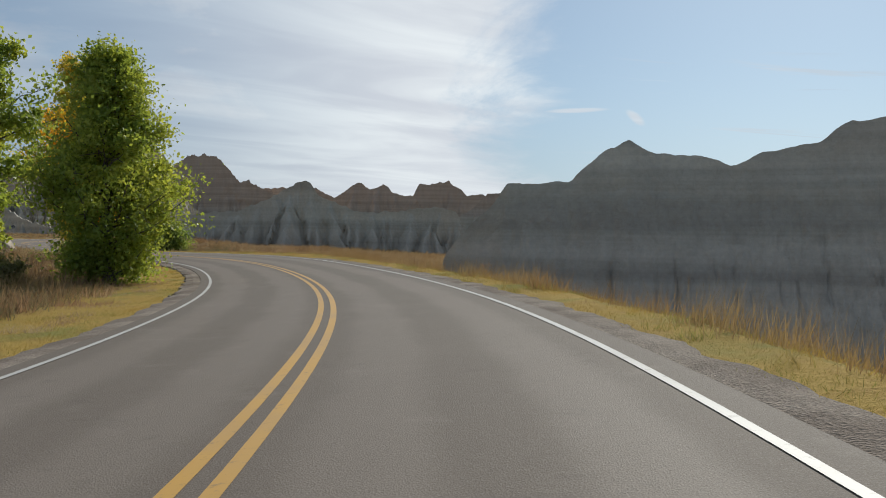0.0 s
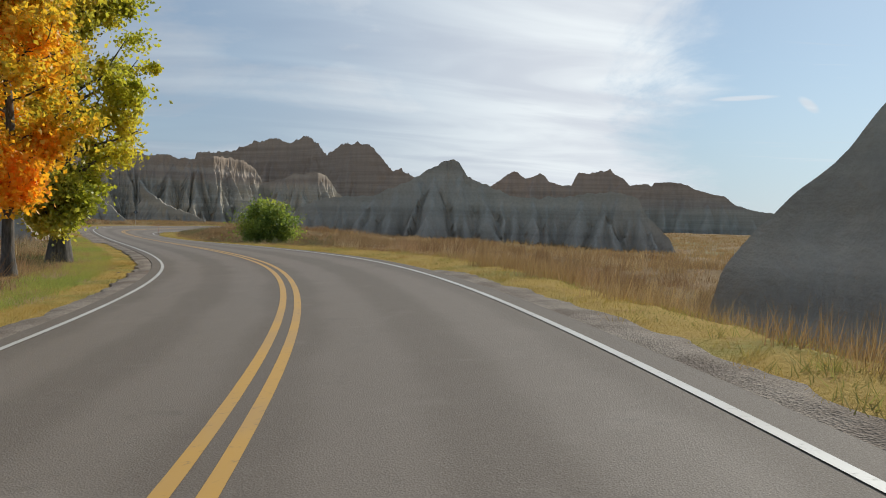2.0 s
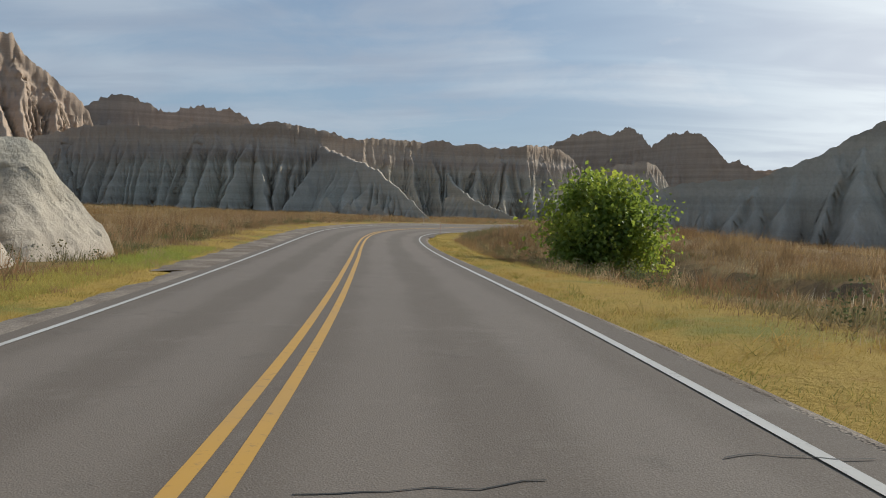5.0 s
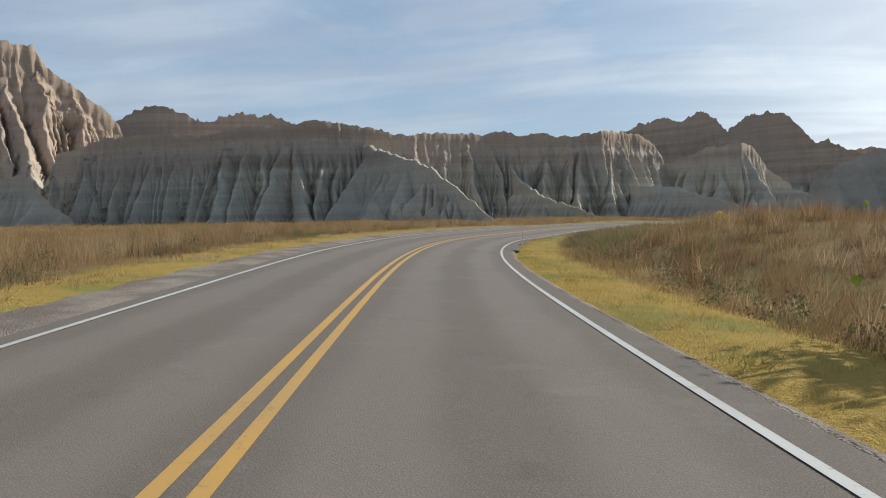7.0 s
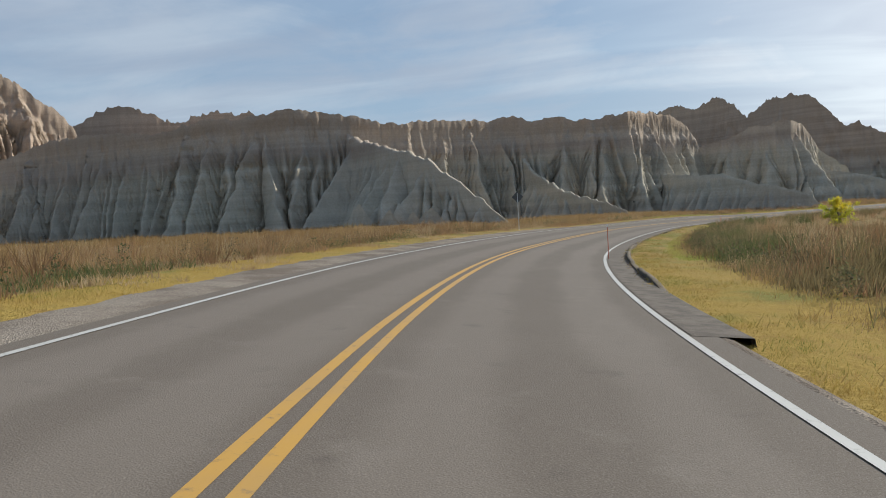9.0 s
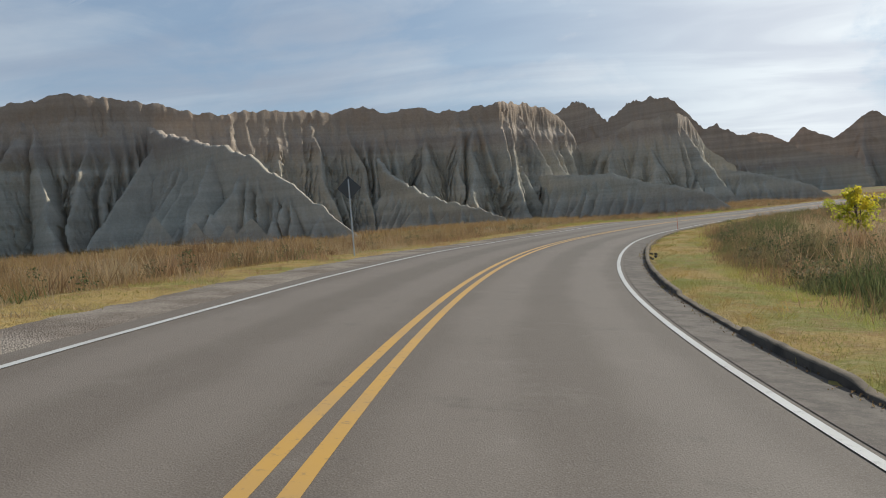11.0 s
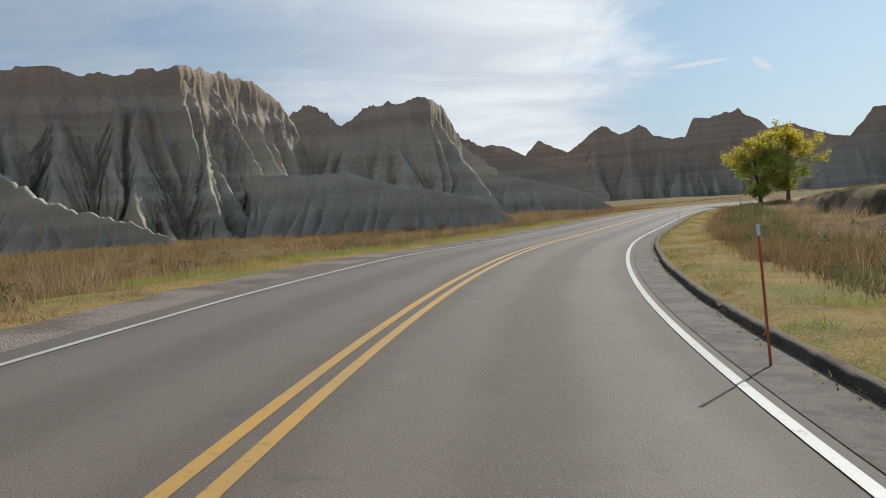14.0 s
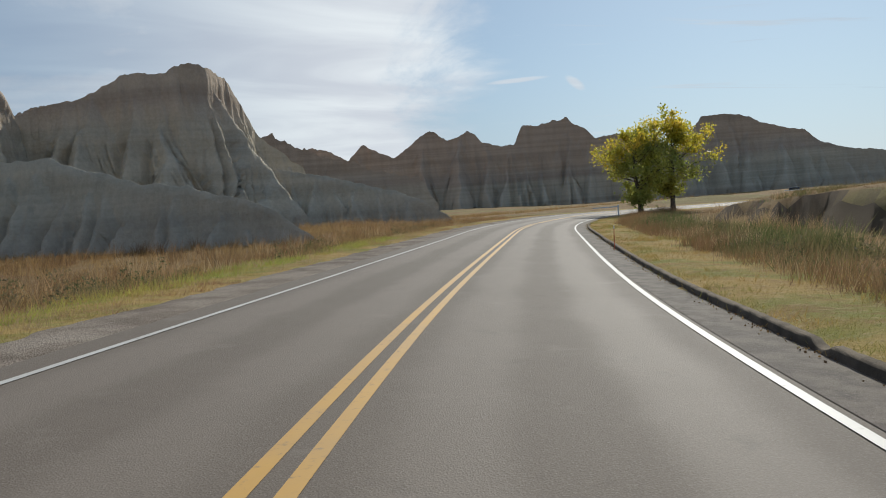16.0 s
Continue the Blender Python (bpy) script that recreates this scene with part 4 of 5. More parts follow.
ridge("clay_mound", [(-49.0, 74.9, 4.4), (-47.7, 76.7, 4.4), (-46.5, 78.4, 4.1), (-46.2, 78.9, 3.7), (-45.6, 79.7, 3.3), (-45.3, 80.2, 3.3), (-44.9, 80.7, 2.9),
        (-44.6, 81.2, 1.9), (-44.2, 81.7, 1.1), (-43.9, 82.2, 0.5)],
      "pale sunlit clay mound beside the road", slope=1.25, du=0.2, rows=56, seed=15.1, foot=-1.5, jag=0.3, lip=0.0, rib=5, category="mound", ledge=2.0, slot=0.5, carve=2.0, spurs=0.6, wall=0.95, cap=0.85)
ridge("clay_mound", [(-47.2, 78.2, 3.9), (-46.2, 77.9, 3.8), (-44.9, 77.7, 3.0), (-43.8, 77.4, 2.3), (-42.6, 77.2, 1.3), (-41.3, 77.0, 0.2)],
      "steep spur of the pale clay mound", slope=0.9, du=0.1, rows=36, seed=17.3, foot=-1.5, jag=0.3, lip=0.0, category="mound", ledge=2.0, rib=6, ends=0.25, slot=0.5, carve=2.0, spurs=0.6, wall=0.95, cap=0.85)
ridge("clay_mound", [(-267.5, 175.9, 21.3), (-253.8, 179.5, 16.4), (-244.4, 181.9, 13.5), (-237.0, 183.8, 14.3), (-232.7, 184.9, 10.1), (-226.7, 186.4, 5.7),
        (-222.0, 187.6, 3.4)],
      "pale sunlit clay mounds below the crag", slope=0.9, du=0.4, rows=30, seed=16.4, foot=-0.5, jag=0.4, lip=0.0, category="mound", ends=0.6)
for kx, ky, kz, kl, kh in ((-262.0, 262.0, 33.0, 9.0, 6.0), (-243.0, 268.0, 33.5, 7.0, 5.0), (-214.0, 250.0, 27.2, 4.0, 3.2), (-191.0, 241.0, 26.6, 2.6, 2.6), (-179.0, 247.0, 25.0, 2.4, 2.2)):
    ridge("rim_knob", [(kx - kl, ky - kl * 0.4, kz - kh), (kx - kl * 0.45, ky - kl * 0.2, kz - 0.35 * kh), (kx, ky, kz), (kx + kl * 0.4, ky + kl * 0.2, kz - 0.5 * kh), (kx + kl, ky + kl * 0.4, kz - kh)],
          "small tan knob on the rim behind the cliff", slope=0.8, du=0.4, rows=24, seed=kx * -0.07, foot=kz - kh - 8.0, jag=0.4, lip=0.2, category="knob", ends=0.5)
for mx, my, mz, ml in ((-150.2, 212.1, 5.2, 3.5), (-143.2, 211.6, 3.9, 2.5), (-134.5, 211.3, 3.7, 3.0), (-139.9, 213.5, 3.3, 2.0)):
    ridge("clay_mound", [(mx - ml, my - 0.4, 1.2), (mx - ml * 0.4, my, mz * 0.8), (mx, my, mz), (mx + ml * 0.5, my + 0.3, mz * 0.55), (mx + ml, my + 0.5, 1.0)],
          "small pale clay knob at the cliff foot", slope=0.8, du=0.25, rows=16, seed=mx * -0.1, foot=-0.5, jag=0.25, lip=0.0, category="mound", ends=0.3)


# ---- plants ----
def tuft_field(name, x, y, z, height, width, blades_each, mat, label, spread=0.12, lean=0.35, seed=1):
    """Tufts of narrow bent blades, joined into one mesh of uncountable grass."""
    rng = np.random.default_rng(seed)
    n = len(x)
    k = blades_each
    bx = np.repeat(x, k) + rng.normal(0, spread, n * k)
    by = np.repeat(y, k) + rng.normal(0, spread, n * k)
    bz = np.repeat(z, k) - 0.03
    h = np.repeat(height, k) * rng.uniform(0.55, 1.1, n * k)
    w = np.repeat(width, k) * rng.uniform(0.6, 1.3, n * k)
    a = rng.uniform(0, 2 * np.pi, n * k)
    ca, sa = np.cos(a), np.sin(a)
    b = rng.uniform(0, 2 * np.pi, n * k)
    ln = h * lean * rng.uniform(0.2, 1.4, n * k)
    lx, ly = np.cos(b) * ln, np.sin(b) * ln
    lx += 0.10 * h
    p0 = np.stack([bx - ca * w, by - sa * w, bz], 1)
    p1 = np.stack([bx + ca * w, by + sa * w, bz], 1)
    p3 = np.stack([bx + lx, by + ly, bz + h], 1)
    v = np.stack([p0, p1, p3], 1).reshape(-1, 3)
    f = np.arange(n * k)[:, None] * 3 + np.array([0, 1, 2])
    return tagged(from_arrays(name, v, f, mat), label, "grass", kind="stuff")


def strew(n, s0, s1, o0, o1, seed, near=2.0):
    """Places beside the road, thicker towards it."""
    rng = np.random.default_rng(seed)
    s = rng.uniform(s0, s1, n)
    o = o0 + (o1 - o0) * rng.uniform(0, 1, n) ** near
    p = at_road(s, o)
    s2, o2 = beside(p[:, 0], p[:, 1])
    ok = np.abs(o2 - o) < 1.5
    return p[ok, 0], p[ok, 1], s2[ok], o2[ok]


MOUNDS = [(-47.0, 76.0, 9.0)]


def keep_clear(x, y):
    ok = np.ones(len(x), bool)
    for cx, cy, r in MOUNDS:
        ok &= (x - cx) ** 2 + (y - cy) ** 2 > (r * 0.7) ** 2
    return ok


def build_grass():
    rng = np.random.default_rng(21)
    for side, (a, b), seed in (("right", (3.98, 8.6), 1), ("left", (-4.55, -8.6), 2)):
        x, y, s, o = strew(29000, -8, 310, a, b, seed, 1.3)
        t = perlin(x / 3, y / 3)
        ok = (t > -0.45) & ((o < 0) | (o > np.where(s < 50, 4.5, np.where(s < 143, 4.05, 4.38)) + 0.2 * perlin(s / 1.2, s * 0)) & (o < np.where((s > 60) & (s < 143), 6.9, 7.6))) & ((o > 0) | (np.abs(o) > np.where(s > 92, 5.3, 4.55) + 0.3 * perlin(s / 1.5, s * 0)))
        x, y, s, o = x[ok], y[ok], s[ok], o[ok]
        h = 0.035 + 0.055 * rng.random(len(x)) + 0.11 * np.clip(perlin(x / 4, y / 4 + 3), 0, 1)
        z = land_z(x, y, s, o)
        early = y + 9 * perlin(x / 8, y / 8) < 138
        for q, m, text in ((early, M_YELLOWED, "short mown golden grass on the road verge"), (~early, M_SHORT, "short mown straw and olive grass on the road verge")):
            tuft_field("verge_grass", x[q], y[q], z[q], h[q], 0.0046 + 0 * h[q], 10, m, text, 0.15, 0.9, seed)
    for side, (a, b), seed in (("right", (6.6, 46), 3), ("left", (-6.6, -50), 4)):
        x, y, s, o = strew(44500, -8, 330, a, b, seed, 1.9)
        t = perlin(x / 9, y / 9) + 0.5 * perlin(x / 3, y / 3)
        ditch = (o > 0) * smooth(s, 140, 165)
        mid = (o > 0) * (s > 60) * (s < 143)
        edge = np.abs(o) > 7.3 - 0.8 * (o > 0) - 0.8 * mid + (1.8 - ditch) * perlin(s / 5, s * 0 + seed) - 0.9 * (s < 62) * (o > 0) - 0.3 * ditch
        raw = np.zeros(len(x), bool)
        for bd, high in bank_place(x, y):
            raw |= (np.abs(bd) < 0.9) & (high > 0.3)
        leafy_band = (o > 0) & (o < 10.3) & (s > 150) & (s < 225) & (rng.random(len(x)) < 0.6)
        ok = (t > -0.35) & edge & ~leafy_band & keep_clear(x, y) & ~raw
        x, y, s, o, ditch = x[ok], y[ok], s[ok], o[ok], ditch[ok]
        h = (0.36 + 0.38 * rng.random(len(x)) + 0.75 * np.clip(perlin(x / 8, y / 8 + 7), -0.35, 1) + 0.45 * perlin(x / 2.2, y / 2.2)) * np.maximum(smooth(np.abs(o), 6.0, 11).clip(0.4, 1), np.maximum(0.85 * ditch, 0.65 * ((o > 0) & (s < 143)))) * (1 - 0.74 * ditch * smooth(o, 8.0, 10.5) * smooth(s, 186, 200)) * (1 - 0.5 * ditch * smooth(o, 7.5, 9.5) * smooth(s, 222, 240))
        h = np.maximum(h * (1 - 0.62 * mid[ok] * (1 - smooth(s, 98, 113)) * (1 - smooth(o, 13, 17))), 0.14)
        w = 0.0045 + 0.0006 * np.abs(o)
        z = land_z(x, y, s, o)
        mix = perlin(x / 6 + 3, y / 6) + 0.6 * perlin(x / 1.8, y / 1.8 + 4) + 0.25 * rng.normal(size=len(x))
        red = mix > 0.46 - 0.8 * ditch - 0.45 * mid[ok]
        pale = ~red & (mix < -0.42)
        for q, m, text in ((~red & ~pale, M_TALL, "tall dry tan prairie grass beside the road"), (red, M_RUSSET, "russet brown prairie grass in clumps"), (pale, M_STRAW, "bleached straw grass in pale clumps")):
            if q.any():
                tuft_field("tall_grass", x[q], y[q], z[q], h[q] * (1.0 if m is not M_STRAW else 1.2), 0.8 * w[q], 9, m, text, 0.28, 0.5, seed)
    # soft tan plumes where the verge falls away below the bluff
    x, y, s, o = strew(620, -4, 52, 5.4, 7.6, 92, 1.0)
    ok = perlin(x / 3, y / 3 + 11) > -0.05
    x, y, s, o = x[ok], y[ok], s[ok], o[ok]
    h = rng.uniform(0.3, 0.8, len(x))
    tuft_field("tall_grass", x, y, land_z(x, y, s, o), h, 0.006 + 0 * h, 26, M_TALL, "soft tan grass plumes along the falling verge", 0.2, 0.4, 92)
    # pale reeds standing in the wet hollow
    x, y, s, o = strew(260, 80, 104, 11.5, 15.5, 91, 1.0)
    h = rng.uniform(0.4, 0.75, len(x))
    tuft_field("reeds", x, y, land_z(x, y, s, o), h, 0.014 + 0 * h, 3, M_REED, "pale plumed reeds in the roadside hollow", 0.05, 0.12, 91)
    # ragged clumps standing over the rest
    for (s0, s1, a, b), n, m, seed, text in (((-5, 320, -6.9, -26), 1500, M_RUSSET, 51, "dark brown clumps of dead weeds"), ((-5, 320, -6.4, -20), 900, M_STRAW, 52, "bleached straw clumps of tall grass"),
                                             ((50, 160, 8.0, 26), 1100, M_RUSSET, 53, "dark brown clumps of dead weeds"), ((60, 300, 7.2, 16), 700, M_STRAW, 54, "pale seed heads over green weeds"), ((130, 300, 6.9, 10.0), 1500, M_WEED, 55, "dark green weeds along the mown edge")):
        x, y, s, o = strew(n, s0, s1, a, b, seed, 1.3)
        ok = keep_clear(x, y) & (perlin(x / 5, y / 5 + seed) > -0.1)
        x, y, s, o = x[ok], y[ok], s[ok], o[ok]
        h = rng.uniform(0.45, 1.2, len(x)) * smooth(np.abs(o), 5.5, 9.5).clip(0.35, 1)
        tuft_field("weed_clumps", x, y, land_z(x, y, s, o), h, 0.016 + 0 * h, 34, m, text, 0.22, 0.55, seed)
    # matted lumps in the mown strip
    for (a, b), seed in (((4.5, 8.2), 61), ((-5.2, -8.0), 62)):
        x, y, s, o = strew(2600, -5, 305, a, b, seed, 1.0)
        ok = perlin(x / 2.5, y / 2.5 + seed) > 0.05
        x, y, s, o = x[ok], y[ok], s[ok], o[ok]
        h = rng.uniform(0.10, 0.24, len(x))
        tuft_field("verge_tufts", x, y, land_z(x, y, s, o), h, 0.008 + 0 * h, 26, M_STRAW if seed == 62 else M_SHORT, "dry matted tufts in the mown verge", 0.14, 1.1, seed)
    x, y, s, o = strew(9000, 44, 104, -5.4, -7.4, 71, 1.0)
    h = rng.uniform(0.08, 0.2, len(x))
    tuft_field("verge_grass", x, y, land_z(x, y, s, o), h, 0.0075 + 0 * h, 8, M_LIME, "fresh lime-green grass along the verge", 0.13, 0.8, 71)
    x, y, s, o = strew(5200, 158, 222, 5.9, 7.3, 72, 1.0)
    ok = (s < 186 + 6 * perlin(x / 2, y / 2)) | (perlin(x / 1.5, y / 1.5 + 6) > 0.02)
    x, y, s, o = x[ok], y[ok], s[ok], o[ok]
    h = rng.uniform(0.06, 0.16, len(x))
    tuft_field("verge_grass", x, y, land_z(x, y, s, o), h, 0.005 + 0 * h, 9, M_LIME, "fresh lime-green grass along the verge", 0.13, 0.8, 72)
    x, y, s, o = strew(2900, 222, 285, -6.0, -8.4, 73, 1.0)
    ok = perlin(x / 4, y / 4 + 2) > -0.2
    x, y, s, o = x[ok], y[ok], s[ok], o[ok]
    h = rng.uniform(0.12, 0.3, len(x))
    tuft_field("verge_grass", x, y, land_z(x, y, s, o), h, 0.006 + 0 * h, 9, M_LIME, "fresh green grass below the road verge", 0.15, 0.7, 73)
    # leafy weeds along the ditch
    for (s0, s1, a, b), n, seed in (((152, 212, 7.0, 10.4), 560, 81), ((212, 295, 7.1, 9.6), 230, 82), ((78, 150, 6.8, 9.0), 200, 83), ((60, 300, -7.2, -11.5), 420, 84), ((78, 112, 14.0, 17.0), 330, 85)):
        x, y, s, o = strew(n, s0, s1, a, b, seed, 1.1)
        ok = perlin(x / 3, y / 3 + seed) > -0.05
        x, y, s, o = x[ok], y[ok], s[ok], o[ok]
        k = 64
        tall = np.repeat(rng.uniform(0.25, 0.75, len(x)), k)
        c = np.stack([np.repeat(x, k), np.repeat(y, k), np.repeat(land_z(x, y, s, o), k)], 1)
        up = rng.uniform(0.05, 1.0, len(c))
        c[:, :2] += rng.normal(0, 0.16, (len(c), 2)) * (1.15 - 0.6 * up)[:, None]
        c[:, 2] += up * tall
        tagged(leaves_mesh(c, 0.032, rng, "leafy_weeds", M_WEEDLEAF, None, ""), "dark green leafy weeds along the ditch", "weeds", kind="stuff")
    # dead leaves and crumbs lying in the gutter
    s, o = rng.uniform(147, 298, 5200), rng.uniform(3.98, 4.3, 5200)
    c = at_road(s, 4.3 - (4.3 - o) ** 1.0 * rng.random(5200), 0.012)
    tagged(leaves_mesh(c[perlin(s / 2, s * 0 + 3) > -0.15], 0.017, rng, "leaf_litter", M_LITTER, None, ""), "dead brown leaves and crumbs in the gutter", "litter", kind="stuff")
    # the open prairie out to the cliffs
    x = rng.uniform(-215, 45, 46000)
    y = rng.uniform(20, 420, 46000)
    s, o = beside(x, y)
    ok = (np.abs(o) > 34) & (perlin(x / 12, y / 12) > -0.3) & keep_clear(x, y)
    x, y, s, o = x[ok], y[ok], s[ok], o[ok]
    h = 0.45 + 0.5 * rng.random(len(x))
    tuft_field("prairie_grass", x, y, land_z(x, y, s, o), h, 0.05 + 0 * h, 5, M_TALL, "dry straw prairie grass out to the cliffs", 0.5, 0.4, 9)
    # greener weeds in the ditches
    for (s0, s1, a, b), n, seed in (((80, 300, 7.0, 11.0), 5200, 31), ((-5, 60, 8.5, 12), 700, 32), ((-5, 320, -7.2, -10), 3200, 33), ((70, 150, 15.0, 19.5), 1500, 34), ((170, 300, 11.0, 22.0), 3000, 35)):
        x, y, s, o = strew(n, s0, s1, a, b, seed, 1.0)
        ok = perlin(x / 7 + 5, y / 7) > 0.02
        x, y, s, o = x[ok], y[ok], s[ok], o[ok]
        h = 0.2 + 0.3 * rng.random(len(x))
        tuft_field("weeds", x, y, land_z(x, y, s, o), h, 0.013 + 0 * h, 12, M_WEED, "low green weeds among the roadside grass", 0.2, 0.7, seed)


def tube(path, radii, sides=7):
    """Corners and faces of a bent tapering tube."""
    path, radii = np.asarray(path, float), np.asarray(radii, float)
    t = np.gradient(path, axis=0)
    t /= np.linalg.norm(t, axis=1)[:, None] + 1e-9
    ref = np.where(np.abs(t[:, 2:3]) > 0.9, [[1.0, 0, 0]], [[0, 0, 1.0]])
    u = np.cross(t, ref)
    u /= np.linalg.norm(u, axis=1)[:, None] + 1e-9
    w = np.cross(t, u)
    a = np.linspace(0, 2 * np.pi, sides, endpoint=False)
    v = path[:, None] + radii[:, None, None] * (np.cos(a)[None, :, None] * u[:, None] + np.sin(a)[None, :, None] * w[:, None])
    i = np.arange((len(path) - 1) * sides)
    r, c = i // sides, i % sides
    f = np.stack([r * sides + c, r * sides + (c + 1) % sides, (r + 1) * sides + (c + 1) % sides, (r + 1) * sides + c], 1)
    return v.reshape(-1, 3), f


def leaves_mesh(centres, size, rng, name, mat, parent, label):
    n = len(centres)
    d = rng.normal(size=(n, 3))
    d /= np.linalg.norm(d, axis=1)[:, None]
    e = np.cross(d, rng.normal(size=(n, 3)))
    e /= np.linalg.norm(e, axis=1)[:, None] + 1e-9
    s = size * rng.uniform(0.6, 1.3, n)[:, None]
    up = np.cross(d, e) * s * 0.18
    v = np.stack([centres - d * s, centres + e * s * 0.75 + up, centres + d * s, centres - e * s * 0.75 + up], 1).reshape(-1, 3)
    f = np.arange(n)[:, None] * 4 + np.array([0, 1, 2, 3])
    return from_arrays(name, v, f, mat, parent, label)


def tree(name, x, y, height, radius, leaves, mats, label, category="tree", seed=1, base=0.15, trunk_r=0.22, stems=1, leaf=0.085, dense=1.0, top=0.55, limbs=22, bare=0.0, lean=0.0, dome=None, cone=None):
    """A tapered trunk, limbs and twigs, and a crown of single leaves in uneven clumps."""
    rng = np.random.default_rng(seed)
    z0 = float(land_z(x, y)[0]) - 0.15
    root = tagged(new(name), label, category)
    root.location = (x, y, z0)
    tv, tf, bv, bf, tips = [], [], [], [], []

    def put(vs, fs, v, f):
        fs.append(f + sum(len(q) for q in vs))
        vs.append(v)
    for k in range(stems):
        ang = rng.uniform(0, 6.28)
        off = (0.35 * radius if stems > 1 else 0.0) * rng.uniform(0.3, 1)
        hh = height * (rng.uniform(0.75, 1.0) if stems > 1 else 1.0)
        t = np.linspace(0, 1, 12)
        wob = np.cumsum(rng.normal(0, 0.012 * height, (12, 2)), 0)
        path = np.stack([np.cos(ang) * off * t ** 0.7 + wob[:, 0] * t + lean * height * t, np.sin(ang) * off * t ** 0.7 + wob[:, 1] * t, hh * 0.93 * t], 1)
        r = trunk_r / math.sqrt(stems) * (1 - 0.93 * t) ** 0.85 + 0.012
        r[0] *= 1.45
        put(tv, tf, *tube(path, r, 9))
        for j in range(limbs // stems + 1):
            f = base + (0.97 - base) * (j + rng.uniform(0, 1)) / (limbs // stems + 1)
            p0 = np.array([np.interp(f, t, path[:, i]) for i in range(3)])
            rel = (f - base) / (1 - base)
            reach = radius * (np.clip(rel / 0.28, 0.35, 1.0) if rel < 0.28 else (1 - ((rel - 0.28) / 0.72) ** 1.6 * (1 - 0.18))) * rng.uniform(0.55, 1.15)
            az = rng.uniform(0, 6.28)
            rise = reach * rng.uniform(0.2, 0.75) * (1.0 + 0.5 * rel)
            u = np.linspace(0, 1, 7)
            bend = rng.normal(0, 0.06 * reach, (7, 3)).cumsum(0) * u[:, None]
            limb = p0 + np.stack([np.cos(az) * reach * u, np.sin(az) * reach * u, rise * u ** 1.3], 1) + bend
            if dome:
                q = math.sqrt((np.hypot(*limb[-1][:2]) / dome[0]) ** 2 + ((limb[-1][2] - dome[1]) / dome[2]) ** 2)
                limb = p0 + (limb - p0) * min(1.0, 0.55 / max(q, 0.1))
            if cone:
                q = np.hypot(*limb[-1][:2]) / (cone[0] * max(0.05, 1 - (min(limb[-1][2], cone[1]) / cone[1]) ** 1.5))
                limb = p0 + (limb - p0) * min(1.0, 0.9 / max(q, 0.1))
            put(bv, bf, *tube(limb, 0.05 * trunk_r / 0.22 * (1 - 0.85 * u) * (1.15 - 0.6 * f) + 0.006, 5))
            for m in range(5):
                q = rng.uniform(0.3, 1.0)
                p1 = np.array([np.interp(q, u, limb[:, i]) for i in range(3)])
                d = rng.normal(size=3) * [1, 1, 0.7] + [np.cos(az) * 0.6, np.sin(az) * 0.6, 0.35]
                d = d / np.linalg.norm(d) * reach * rng.uniform(0.2, 0.42)
                tw = p1 + np.linspace(0, 1, 4)[:, None] * d
                if dome:
                    tips += [(p1 + d * 0.6, 0.9), (p1 + d * 1.3, 1.0)]
                if dome and np.hypot(*tw[-1][:2]) ** 2 / dome[0] ** 2 + ((tw[-1][2] - dome[1]) / dome[2]) ** 2 > 0.5:
                    continue
                if cone and np.hypot(*tw[-1][:2]) > cone[0] * max(0.0, 1 - (max(tw[-1][2], 0) / cone[1]) ** 1.5) * 0.9:
                    tips.append((p1 + d * 0.4, 0.9))
                    continue
                put(bv, bf, *tube(tw, [0.016, 0.012, 0.008, 0.004], 4))
                if rng.random() > bare:
                    tips.append((p1 + d * 0.45, 0.9))
                    tips.append((p1 + d, 1.0))
    from_arrays("trunk", np.vstack(tv), np.vstack(tf), M_BARK, root, "furrowed grey-brown trunk", shade=True)
    from_arrays("limb_work", np.vstack(bv), np.vstack(bf), M_BARK, root, "", shade=True)
    centre = np.array([c for c, _ in tips])
    weight = rng.uniform(0.3, 1.6, len(centre)) ** 1.5
    pick = rng.choice(len(centre), leaves, p=weight / weight.sum())
    spread = radius * 0.115 * dense
    pts = centre[pick] + rng.normal(size=(leaves, 3)) * spread * rng.uniform(0.4, 1.2, len(centre))[pick][:, None] * [1, 1, 0.85]
    pts[:, 2] = np.maximum(pts[:, 2], 0.25)
    if dome:        # an uneven rounded outline: radius, centre height, half height
        a = np.arctan2(pts[:, 1], pts[:, 0])
        lump = 1.05 + 1.2 * perlin(a * 1.6 + seed, pts[:, 2] * 1.2 / dome[2]) + 1.2 * perlin(a * 4.0, pts[:, 2] * 2.6 / dome[2] + seed)
        lump = np.minimum(lump, 1.4)
        pts = pts[(np.hypot(pts[:, 0], pts[:, 1]) / dome[0]) ** 2 + ((pts[:, 2] - dome[1]) / dome[2]) ** 2 < lump]
        leaves = len(pts)
    if cone:        # broad below, drawn to a point above: radius and height
        a = np.arctan2(pts[:, 1], pts[:, 0])
        lump = 1 + 1.0 * perlin(a * 1.5 + seed, pts[:, 2] * 0.5) + 0.9 * perlin(a * 4.0, pts[:, 2] * 1.3 + seed)
        pts = pts[np.hypot(pts[:, 0], pts[:, 1]) < (cone[0] * np.clip(1 - (pts[:, 2] / cone[1]) ** 1.5, 0, 1) + 0.45) * lump]
        leaves = len(pts)
